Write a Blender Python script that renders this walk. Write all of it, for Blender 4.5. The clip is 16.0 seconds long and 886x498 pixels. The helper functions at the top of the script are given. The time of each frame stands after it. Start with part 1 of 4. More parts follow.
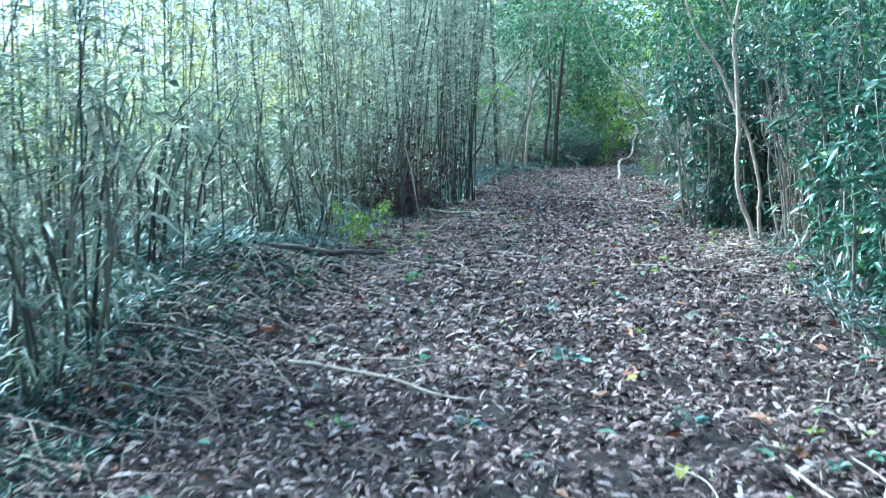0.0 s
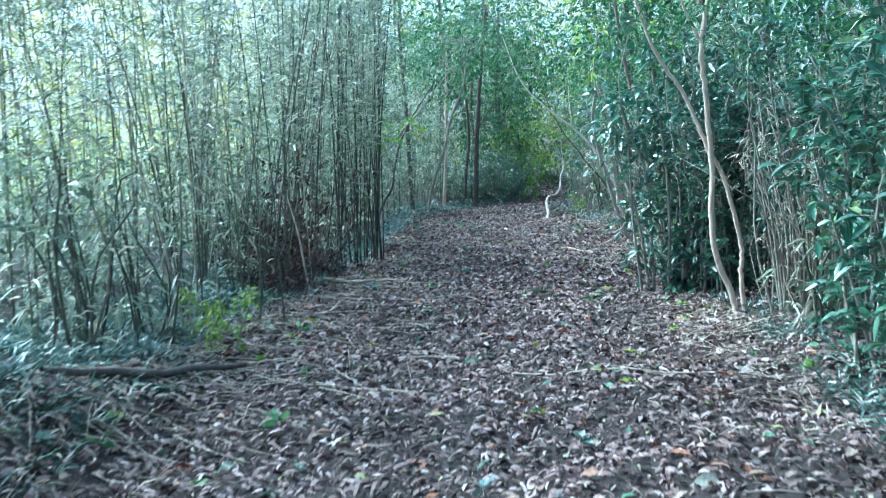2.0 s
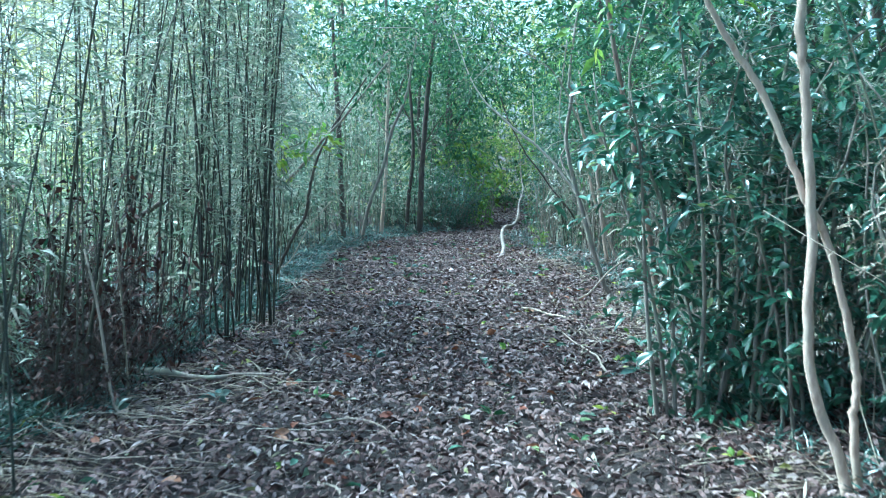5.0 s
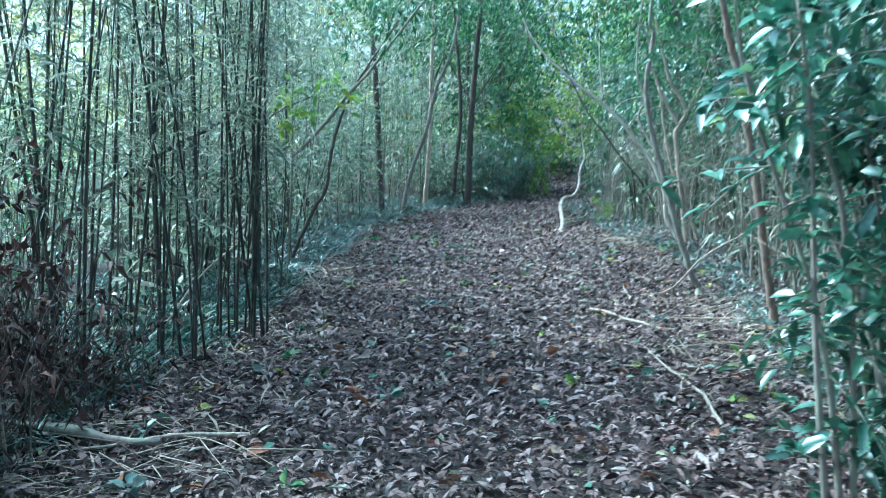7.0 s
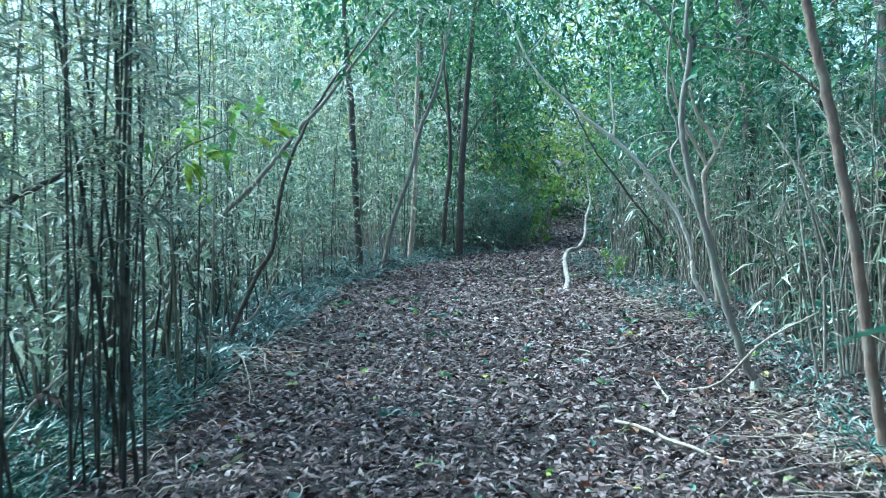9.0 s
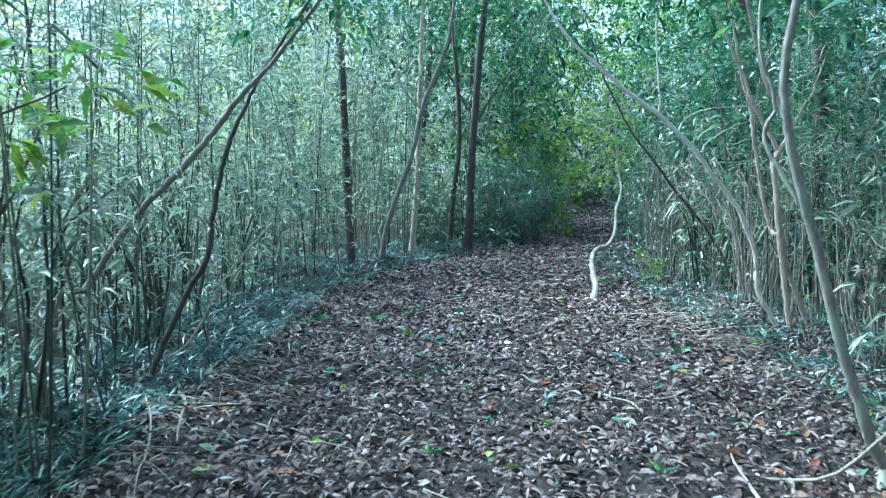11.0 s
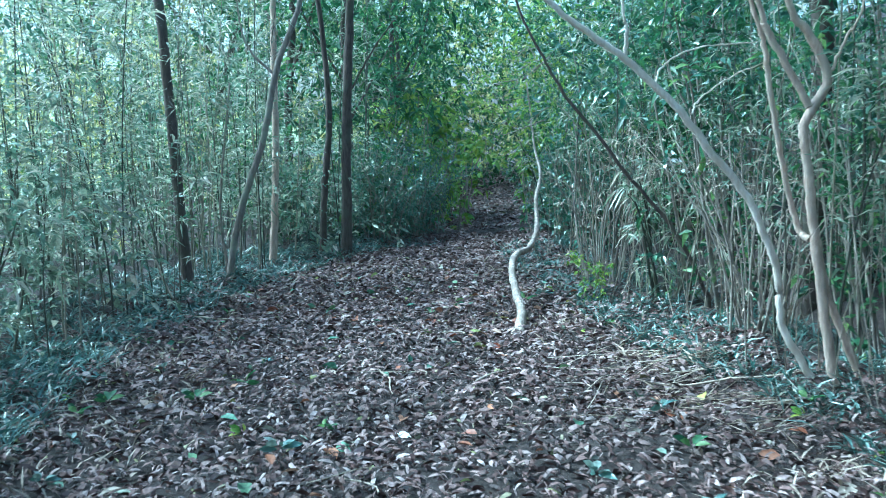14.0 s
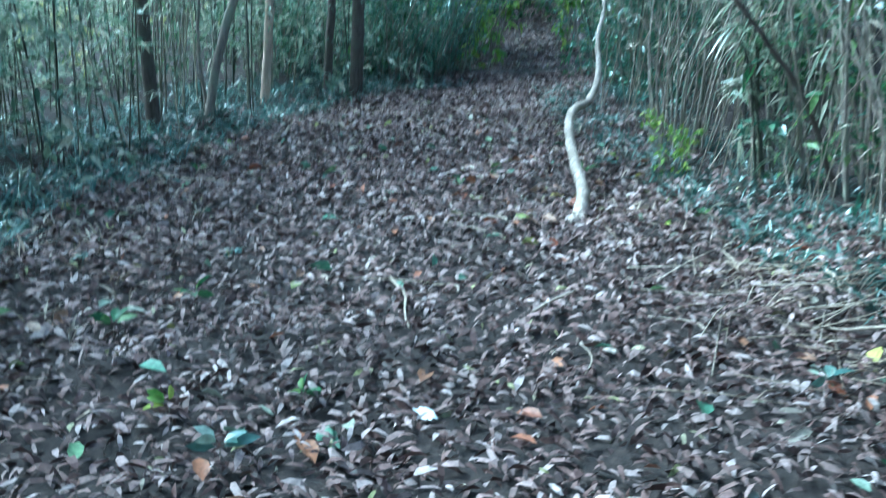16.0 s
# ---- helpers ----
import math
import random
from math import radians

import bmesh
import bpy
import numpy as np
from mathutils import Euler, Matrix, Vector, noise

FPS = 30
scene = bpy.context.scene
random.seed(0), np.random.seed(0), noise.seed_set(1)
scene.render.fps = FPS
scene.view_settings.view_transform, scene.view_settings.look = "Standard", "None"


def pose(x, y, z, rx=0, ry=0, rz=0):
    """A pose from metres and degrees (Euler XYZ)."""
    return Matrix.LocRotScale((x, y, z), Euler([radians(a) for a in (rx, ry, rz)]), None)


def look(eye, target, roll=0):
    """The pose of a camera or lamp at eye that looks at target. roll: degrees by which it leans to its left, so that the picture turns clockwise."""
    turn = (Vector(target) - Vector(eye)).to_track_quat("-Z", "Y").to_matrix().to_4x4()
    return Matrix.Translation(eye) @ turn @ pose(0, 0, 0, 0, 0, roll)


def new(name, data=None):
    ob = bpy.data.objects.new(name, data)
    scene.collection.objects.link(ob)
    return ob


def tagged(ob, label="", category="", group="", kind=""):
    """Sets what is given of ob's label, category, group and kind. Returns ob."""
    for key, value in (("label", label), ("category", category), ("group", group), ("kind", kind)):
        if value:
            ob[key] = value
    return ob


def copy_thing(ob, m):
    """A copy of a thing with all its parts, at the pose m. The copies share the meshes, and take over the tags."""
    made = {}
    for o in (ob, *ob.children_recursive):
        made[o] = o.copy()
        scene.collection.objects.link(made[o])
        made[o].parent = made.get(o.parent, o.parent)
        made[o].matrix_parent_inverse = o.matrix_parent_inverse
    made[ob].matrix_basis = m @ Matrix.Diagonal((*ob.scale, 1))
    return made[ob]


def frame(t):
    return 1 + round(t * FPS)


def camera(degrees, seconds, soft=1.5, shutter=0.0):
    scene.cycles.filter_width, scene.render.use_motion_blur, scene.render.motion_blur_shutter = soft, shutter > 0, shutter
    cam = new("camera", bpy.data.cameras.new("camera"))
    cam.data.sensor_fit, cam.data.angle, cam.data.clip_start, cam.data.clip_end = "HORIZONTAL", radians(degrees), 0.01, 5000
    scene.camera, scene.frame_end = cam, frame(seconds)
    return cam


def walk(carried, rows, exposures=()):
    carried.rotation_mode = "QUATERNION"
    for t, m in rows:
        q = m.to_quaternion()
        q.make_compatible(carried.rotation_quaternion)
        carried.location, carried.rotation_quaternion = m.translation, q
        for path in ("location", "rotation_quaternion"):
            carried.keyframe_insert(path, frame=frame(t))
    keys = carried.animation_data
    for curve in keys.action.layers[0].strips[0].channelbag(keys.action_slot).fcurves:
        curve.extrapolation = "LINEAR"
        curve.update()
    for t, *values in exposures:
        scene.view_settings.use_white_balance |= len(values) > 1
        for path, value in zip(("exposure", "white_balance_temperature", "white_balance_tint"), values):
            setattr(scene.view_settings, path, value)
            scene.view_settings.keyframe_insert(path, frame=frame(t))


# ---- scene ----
cam = camera(46.3, 16.0, soft=0.95, shutter=0.5)
METRES, EYE, TILT, LEAN, TURN = 19.5, 1.5, 0.0, 0.0, 7.0
ROWS = [
    (0.0, 0.0, 0.0, 0.0, 0.14, -7.07, -1.1),
    (0.5, 0.001, 0.0332, 0.0022, -1.41, -6.33, -1.47),
    (1.0, 0.0055, 0.0689, 0.0047, -3.09, -6.64, -1.42),
    (1.5, 0.0073, 0.1026, 0.0067, -4.31, -6.3, -0.06),
    (2.0, 0.0132, 0.1377, 0.0076, -4.3, -5.33, 0.68),
    (2.5, 0.0161, 0.1732, 0.0081, -5.38, -4.25, 1.25),
    (3.0, 0.0218, 0.207, 0.0097, -4.95, -4.98, 1.16),
    (3.5, 0.0243, 0.2431, 0.0103, -5.96, -5.56, 1.07),
    (4.0, 0.0303, 0.276, 0.0117, -7.67, -5.44, -0.42),
    (6.5, 0.065, 0.4294, 0.0127, -4.81, -3.46, -2.18),
    (7.0, 0.0636, 0.4596, 0.0113, -3.82, -6.54, -0.91),
    (7.5, 0.0664, 0.4879, 0.0128, -2.35, -7.32, -0.63),
    (8.0, 0.0688, 0.5184, 0.013, -4.07, -5.27, 0.35),
    (8.5, 0.075, 0.5507, 0.0132, -2.24, -4.19, -0.84),
    (9.0, 0.0815, 0.582, 0.0124, -3.94, -4.26, -0.49),
    (11.5, 0.1014, 0.7335, 0.0136, -2.72, -5.36, -0.84),
    (12.0, 0.1027, 0.764, 0.0129, -2.15, -5.27, 0.41),
    (12.5, 0.1038, 0.7909, 0.0133, -1.29, -6.8, 0.96),
    (13.0, 0.1082, 0.8199, 0.014, -2.69, -6.68, -1.15),
    (13.5, 0.1142, 0.8486, 0.0134, -7.74, -6.07, -0.72),
    (14.0, 0.118, 0.8781, 0.0123, -9.36, -6.44, 0.96),
    (14.5, 0.1188, 0.9066, 0.0112, -8.2, -6.99, 2.45),
    (15.0, 0.1233, 0.9353, 0.01, -6.78, -8.39, 1.21),
    (15.5, 0.1278, 0.9631, 0.0087, -8.86, -10.22, 0.44),
    (16.0, 0.1281, 0.9876, 0.0056, -8.24, -15.62, -1.57),
]
EXPOSURES = [(0.0, 2.08, 4270, -11), (3.5, 1.93, 4280, -13), (7.0, 1.98, 4210, -14), (9.0, 1.92, 4200, -15), (12.0, 1.98, 4150, -16), (16.0, 1.88, 4060, -15)]
walk(cam, [(t, pose(0, 0, EYE, TILT, LEAN, TURN) @ pose(METRES * x, METRES * y, METRES * z, 90 + pitch, roll, yaw)) for t, x, y, z, yaw, pitch, roll in ROWS], EXPOSURES)

# ---- sky and sun: high thin cloud, the sun soft, on the open side beyond the bamboo ----
SUN_ELEVATION, SUN_ROTATION = radians(49), radians(-72)
world = bpy.data.worlds.new("world")
scene.world = world
world.use_nodes = True
wn = world.node_tree
sky = wn.nodes.new("ShaderNodeTexSky")
sky.sky_type = "NISHITA"
sky.sun_disc = False
sky.sun_elevation, sky.sun_rotation = SUN_ELEVATION, SUN_ROTATION
sky.dust_density = 5.0
veil = wn.nodes.new("ShaderNodeHueSaturation")
veil.inputs["Saturation"].default_value = 0.65
wn.links.new(sky.outputs[0], veil.inputs["Color"])
wn.links.new(veil.outputs[0], wn.nodes["Background"].inputs[0])
wn.nodes["Background"].inputs[1].default_value = 0.15
sun_data = bpy.data.lights.new("sun", "SUN")
sun_data.energy, sun_data.angle, sun_data.color = 2.7, radians(14), (1.0, 0.93, 0.78)
sun_ob = new("sun", sun_data)
sun_way = Vector((math.sin(SUN_ROTATION) * math.cos(SUN_ELEVATION), math.cos(SUN_ROTATION) * math.cos(SUN_ELEVATION), math.sin(SUN_ELEVATION)))
sun_ob.matrix_world = look(sun_way * 60, (0, 0, 0))


# ---- materials ----
def nodes_of(name):
    m = bpy.data.materials.new(name)
    m.use_nodes = True
    return m, m.node_tree.nodes, m.node_tree.links, m.node_tree.nodes["Principled BSDF"]


def ramp_node(n, stops):
    r = n.new("ShaderNodeValToRGB")
    e = r.color_ramp.elements
    while len(e) < len(stops):
        e.new(0.5)
    for k, (at, c) in zip(e, stops):
        k.position, k.color = at, (*c, 1)
    return r


def leaf_material(name, stops, rough=0.45, thin=0.35, gloss=0.4):
    """Leaves whose colour differs from leaf to leaf, with blotches, and light shining through the blade."""
    m, n, l, b = nodes_of(name)
    g = n.new("ShaderNodeNewGeometry")
    r = ramp_node(n, stops)
    l.new(g.outputs["Random Per Island"], r.inputs[0])
    t = n.new("ShaderNodeTexNoise")
    t.inputs["Scale"].default_value, t.inputs["Detail"].default_value = 55, 4
    c = n.new("ShaderNodeTexCoord")
    l.new(c.outputs["Object"], t.inputs["Vector"])
    v = n.new("ShaderNodeMapRange")
    v.inputs["From Min"].default_value, v.inputs["From Max"].default_value = 0.3, 0.7
    v.inputs["To Min"].default_value, v.inputs["To Max"].default_value = 0.65, 1.3
    l.new(t.outputs[0], v.inputs[0])
    x = n.new("ShaderNodeVectorMath")
    x.operation = "SCALE"
    l.new(r.outputs[0], x.inputs[0])
    big = n.new("ShaderNodeTexNoise")
    big.inputs["Scale"].default_value, big.inputs["Detail"].default_value = 1.1, 3
    l.new(c.outputs["Object"], big.inputs["Vector"])
    w = n.new("ShaderNodeMapRange")
    w.inputs["From Min"].default_value, w.inputs["From Max"].default_value = 0.35, 0.65
    w.inputs["To Min"].default_value, w.inputs["To Max"].default_value = 0.72, 1.22
    l.new(big.outputs[0], w.inputs[0])
    both = n.new("ShaderNodeMath")
    both.operation = "MULTIPLY"
    l.new(v.outputs[0], both.inputs[0])
    l.new(w.outputs[0], both.inputs[1])
    l.new(both.outputs[0], x.inputs["Scale"])
    l.new(x.outputs[0], b.inputs["Base Color"])
    b.inputs["Roughness"].default_value = rough
    b.inputs["Specular IOR Level"].default_value = gloss
    if thin:
        tr = n.new("ShaderNodeBsdfTranslucent")
        l.new(x.outputs[0], tr.inputs[0])
        mix = n.new("ShaderNodeMixShader")
        mix.inputs[0].default_value = thin
        l.new(b.outputs[0], mix.inputs[1])
        l.new(tr.outputs[0], mix.inputs[2])
        l.new(mix.outputs[0], n["Material Output"].inputs[0])
    return m


def bark_material(name, dark, light, patch, scale=9.0, rough=0.85, bump=0.6):
    m, n, l, b = nodes_of(name)
    c = n.new("ShaderNodeTexCoord")
    mp = n.new("ShaderNodeMapping")
    mp.inputs["Scale"].default_value = (1, 1, 0.22)
    l.new(c.outputs["Object"], mp.inputs[0])
    t = n.new("ShaderNodeTexNoise")
    t.inputs["Scale"].default_value, t.inputs["Detail"].default_value, t.inputs["Roughness"].default_value = scale * 5, 6, 0.65
    l.new(mp.outputs[0], t.inputs[0])
    r = ramp_node(n, [(0.3, dark), (0.7, light)])
    l.new(t.outputs[0], r.inputs[0])
    t2 = n.new("ShaderNodeTexNoise")
    t2.inputs["Scale"].default_value, t2.inputs["Detail"].default_value = scale * 0.6, 5
    l.new(c.outputs["Object"], t2.inputs[0])
    r2 = ramp_node(n, [(0.5, (0, 0, 0)), (0.62, (1, 1, 1))])
    l.new(t2.outputs[0], r2.inputs[0])
    mx = n.new("ShaderNodeMixRGB")
    l.new(r2.outputs[0], mx.inputs[0])
    l.new(r.outputs[0], mx.inputs[1])
    mx.inputs[2].default_value = (*patch, 1)
    l.new(mx.outputs[0], b.inputs["Base Color"])
    bp = n.new("ShaderNodeBump")
    bp.inputs["Strength"].default_value, bp.inputs["Distance"].default_value = bump, 0.01
    l.new(t.outputs[0], bp.inputs["Height"])
    l.new(bp.outputs[0], b.inputs["Normal"])
    b.inputs["Roughness"].default_value = rough
    return m


def culm_material(name, stops):
    m, n, l, b = nodes_of(name)
    oi = n.new("ShaderNodeObjectInfo")
    g = n.new("ShaderNodeNewGeometry")
    ad = n.new("ShaderNodeMath")
    ad.operation = "ADD"
    l.new(oi.outputs["Random"], ad.inputs[0])
    l.new(g.outputs["Random Per Island"], ad.inputs[1])
    fr = n.new("ShaderNodeMath")
    fr.operation = "FRACT"
    l.new(ad.outputs[0], fr.inputs[0])
    r = ramp_node(n, stops)
    l.new(fr.outputs[0], r.inputs[0])
    c = n.new("ShaderNodeTexCoord")
    t = n.new("ShaderNodeTexNoise")
    t.inputs["Scale"].default_value, t.inputs["Detail"].default_value = 14, 5
    l.new(c.outputs["Object"], t.inputs[0])
    v = n.new("ShaderNodeMapRange")
    v.inputs["From Min"].default_value, v.inputs["From Max"].default_value = 0.3, 0.7
    v.inputs["To Min"].default_value, v.inputs["To Max"].default_value = 0.5, 1.3
    l.new(t.outputs[0], v.inputs[0])
    x = n.new("ShaderNodeVectorMath")
    x.operation = "SCALE"
    l.new(r.outputs[0], x.inputs[0])
    l.new(v.outputs[0], x.inputs["Scale"])
    l.new(x.outputs[0], b.inputs["Base Color"])
    b.inputs["Roughness"].default_value = 0.5
    return m


def ground_material():
    """Dark leaf mould on the track, paler grass on the open side."""
    m, n, l, b = nodes_of("leaf_mould")
    c = n.new("ShaderNodeTexCoord")
    t = n.new("ShaderNodeTexNoise")
    t.inputs["Scale"].default_value, t.inputs["Detail"].default_value, t.inputs["Roughness"].default_value = 28, 8, 0.7
    l.new(c.outputs["Object"], t.inputs[0])
    r = ramp_node(n, [(0.3, (0.008, 0.006, 0.005)), (0.5, (0.026, 0.017, 0.014)), (0.72, (0.07, 0.048, 0.04))])
    l.new(t.outputs[0], r.inputs[0])
    t2 = n.new("ShaderNodeTexNoise")
    t2.inputs["Scale"].default_value, t2.inputs["Detail"].default_value = 2.2, 6
    l.new(c.outputs["Object"], t2.inputs[0])
    gr = ramp_node(n, [(0.35, (0.14, 0.19, 0.08)), (0.7, (0.32, 0.35, 0.19))])
    l.new(t2.outputs[0], gr.inputs[0])
    sp = n.new("ShaderNodeSeparateXYZ")
    l.new(c.outputs["Object"], sp.inputs[0])
    mr = n.new("ShaderNodeMapRange")
    mr.inputs["From Min"].default_value, mr.inputs["From Max"].default_value = -6.0, -11.0
    l.new(sp.outputs["X"], mr.inputs[0])
    mx = n.new("ShaderNodeMixRGB")
    l.new(mr.outputs[0], mx.inputs[0])
    l.new(r.outputs[0], mx.inputs[1])
    l.new(gr.outputs[0], mx.inputs[2])
    l.new(mx.outputs[0], b.inputs["Base Color"])
    bp = n.new("ShaderNodeBump")
    bp.inputs["Strength"].default_value, bp.inputs["Distance"].default_value = 0.8, 0.03
    l.new(t.outputs[0], bp.inputs["Height"])
    l.new(bp.outputs[0], b.inputs["Normal"])
    b.inputs["Roughness"].default_value = 0.95
    return m


GROUND = ground_material()
LITTER = leaf_material("dry_leaves", [(0.0, (0.024, 0.014, 0.013)), (0.3, (0.08, 0.045, 0.039)), (0.6, (0.175, 0.112, 0.1)), (0.85, (0.27, 0.2, 0.186)), (0.98, (0.35, 0.285, 0.27)), (1.0, (0.24, 0.24, 0.09))], 0.6, 0.0, 0.3)
BAMBOO_LEAF = leaf_material("bamboo_leaf", [(0.0, (0.09, 0.13, 0.08)), (0.35, (0.2, 0.25, 0.165)), (0.7, (0.34, 0.38, 0.27)), (0.9, (0.48, 0.46, 0.34)), (1.0, (0.6, 0.54, 0.44))], 0.3, 0.5, 0.8)
DARK_LEAF = leaf_material("evergreen_leaf", [(0.0, (0.03, 0.08, 0.05)), (0.6, (0.06, 0.14, 0.085)), (0.95, (0.1, 0.2, 0.11)), (1.0, (0.22, 0.27, 0.07))], 0.3, 0.25, 1.0)
WOOD_LEAF = leaf_material("woodland_leaf", [(0.0, (0.03, 0.075, 0.035)), (0.5, (0.06, 0.13, 0.055)), (0.85, (0.1, 0.19, 0.07)), (1.0, (0.2, 0.29, 0.08))], 0.45, 0.4, 0.4)
# Yellow-green leaf; where the track bends its brightness stands in for sunlight
BRIGHT_LEAF = leaf_material("young_and_sunlit_leaf", [(0.0, (0.13, 0.24, 0.05)), (0.6, (0.24, 0.36, 0.06)), (1.0, (0.42, 0.46, 0.08))], 0.45, 0.5, 0.4)
GRASS_LEAF = leaf_material("grass_blade", [(0.0, (0.03, 0.075, 0.06)), (0.5, (0.08, 0.145, 0.12)), (0.9, (0.2, 0.28, 0.24)), (1.0, (0.36, 0.33, 0.24))], 0.3, 0.2, 0.9)
# Sunlight beyond the bamboo, put into a pale yellow leaf colour
SUNLIT_LEAF = leaf_material("sunlit_leaf", [(0.0, (0.24, 0.26, 0.07)), (0.5, (0.48, 0.46, 0.17)), (1.0, (0.66, 0.6, 0.3))], 0.45, 0.5, 0.4)
DEAD_LEAF = leaf_material("dead_leaf", [(0.0, (0.014, 0.009, 0.008)), (0.7, (0.05, 0.024, 0.02)), (1.0, (0.13, 0.065, 0.05))], 0.7, 0.1, 0.3)
WEED_LEAF = leaf_material("weed_leaf", [(0.0, (0.015, 0.045, 0.03)), (0.7, (0.04, 0.09, 0.06)), (0.97, (0.08, 0.14, 0.08)), (1.0, (0.26, 0.28, 0.06))], 0.4, 0.1, 0.5)
STRAW = leaf_material("straw", [(0.0, (0.2, 0.15, 0.11)), (0.6, (0.36, 0.29, 0.22)), (1.0, (0.52, 0.45, 0.36))], 0.6, 0.1, 0.3)
CULM = culm_material("bamboo_culm", [(0.0, (0.025, 0.028, 0.02)), (0.4, (0.06, 0.062, 0.042)), (0.7, (0.13, 0.12, 0.08)), (0.92, (0.3, 0.26, 0.19)), (1.0, (0.05, 0.038, 0.032))])
PALE_BARK = bark_material("pale_bark", (0.3, 0.21, 0.16), (0.62, 0.48, 0.38), (0.4, 0.32, 0.25))
BLEACHED_LIMB = bark_material("bleached_limb", (0.45, 0.37, 0.3), (0.75, 0.67, 0.58), (0.5, 0.42, 0.34))
DARK_CULM = bark_material("dark_culm", (0.012, 0.012, 0.009), (0.05, 0.045, 0.034), (0.09, 0.085, 0.06), 14, 0.5, 0.2)
BROWN_BARK = bark_material("brown_bark", (0.1, 0.065, 0.048), (0.26, 0.175, 0.13), (0.2, 0.16, 0.12))
GREY_BARK = bark_material("grey_bark", (0.12, 0.1, 0.085), (0.3, 0.25, 0.21), (0.26, 0.25, 0.19))
DARK_BARK = bark_material("dark_bark", (0.04, 0.03, 0.026), (0.12, 0.09, 0.075), (0.09, 0.08, 0.06))
WHITE_BARK = bark_material("bleached_bark", (0.08, 0.06, 0.05), (0.55, 0.47, 0.4), (0.2, 0.16, 0.13))
STICK = bark_material("dry_stick", (0.22, 0.17, 0.13), (0.46, 0.39, 0.31), (0.33, 0.27, 0.21), 14)
SCRAP = bark_material("white_scrap", (0.6, 0.62, 0.62), (0.8, 0.8, 0.8), (0.7, 0.72, 0.72), 12, 0.6, 0.2)

# ---- geometry tools ----
R = np.random.default_rng(7)


def unit(a):
    return a / np.maximum(np.linalg.norm(a, axis=-1, keepdims=True), 1e-9)


class Geo:
    """Gathers vertices and triangles into one mesh."""

    def __init__(self):
        self.v, self.f, self.n = [], [], 0

    def add(self, v, f):
        self.v.append(np.asarray(v, float).reshape(-1, 3))
        self.f.append(np.asarray(f, np.int32).reshape(-1, 3) + self.n)
        self.n += len(self.v[-1])
        return self

    def mesh(self, name, material, smooth=True):
        v, f = np.concatenate(self.v), np.concatenate(self.f)
        me = bpy.data.meshes.new(name)
        me.vertices.add(len(v))
        me.vertices.foreach_set("co", v.astype(np.float32).ravel())
        me.loops.add(len(f) * 3)
        me.loops.foreach_set("vertex_index", f.ravel())
        me.polygons.add(len(f))
        me.polygons.foreach_set("loop_start", np.arange(0, len(f) * 3, 3, dtype=np.int32))
        me.polygons.foreach_set("use_smooth", np.full(len(f), smooth))
        me.update(calc_edges=True)
        me.materials.append(material)
        return me


def part(name, geo, material, parent, label=""):
    ob = new(name, geo.mesh(name, material))
    ob.parent = parent
    return tagged(ob, label)


def stuff(name, geo, material, label, category, smooth=True):
    return tagged(new(name, geo.mesh(name, material, smooth)), label, category, kind="stuff")


def spline(points, n):
    """n points on a smooth curve through the given ones."""
    p = np.asarray(points, float)
    q = np.vstack([2 * p[0] - p[1], p, 2 * p[-1] - p[-2]])
    u = np.linspace(0, len(p) - 1 - 1e-6, n)
    i, t = u.astype(int), (u % 1)[:, None]
    a, b, c, d = q[i], q[i + 1], q[i + 2], q[i + 3]
    return 0.5 * (2 * b + (c - a) * t + (2 * a - 5 * b + 4 * c - d) * t ** 2 + (3 * b - a - 3 * c + d) * t ** 3)


def tube(geo, line, radii, sides=6, rough=0.0):
    """A tapering round stem along a line, closed at its end."""
    p = np.asarray(line, float)
    n = len(p)
    r = np.interp(np.linspace(0, 1, n), np.linspace(0, 1, len(radii)), radii)
    d = unit(np.gradient(p, axis=0))
    ref = np.where(np.abs(d[:, 2:3]) > 0.9, [[1.0, 0, 0]], [[0, 0, 1.0]])
    ref[:] = ref[0]
    s = unit(np.cross(d, ref))
    t = np.cross(d, s)
    a = np.linspace(0, 2 * np.pi, sides, endpoint=False)
    rr = r[:, None] * (1 + rough * R.normal(size=(n, sides)))
    v = p[:, None] + rr[..., None] * (np.cos(a)[None, :, None] * s[:, None] + np.sin(a)[None, :, None] * t[:, None])
    i = np.arange(n - 1)[:, None] * sides
    j = np.arange(sides)[None]
    k = (j + 1) % sides
    f = np.concatenate([np.stack([i + j, i + k, i + sides + k], -1).reshape(-1, 3), np.stack([i + j, i + sides + k, i + sides + j], -1).reshape(-1, 3)])
    tip = np.stack([np.full(sides - 2, (n - 1) * sides), (n - 1) * sides + np.arange(1, sides - 1), (n - 1) * sides + np.arange(2, sides)], -1)
    geo.add(v, np.concatenate([f, tip]))


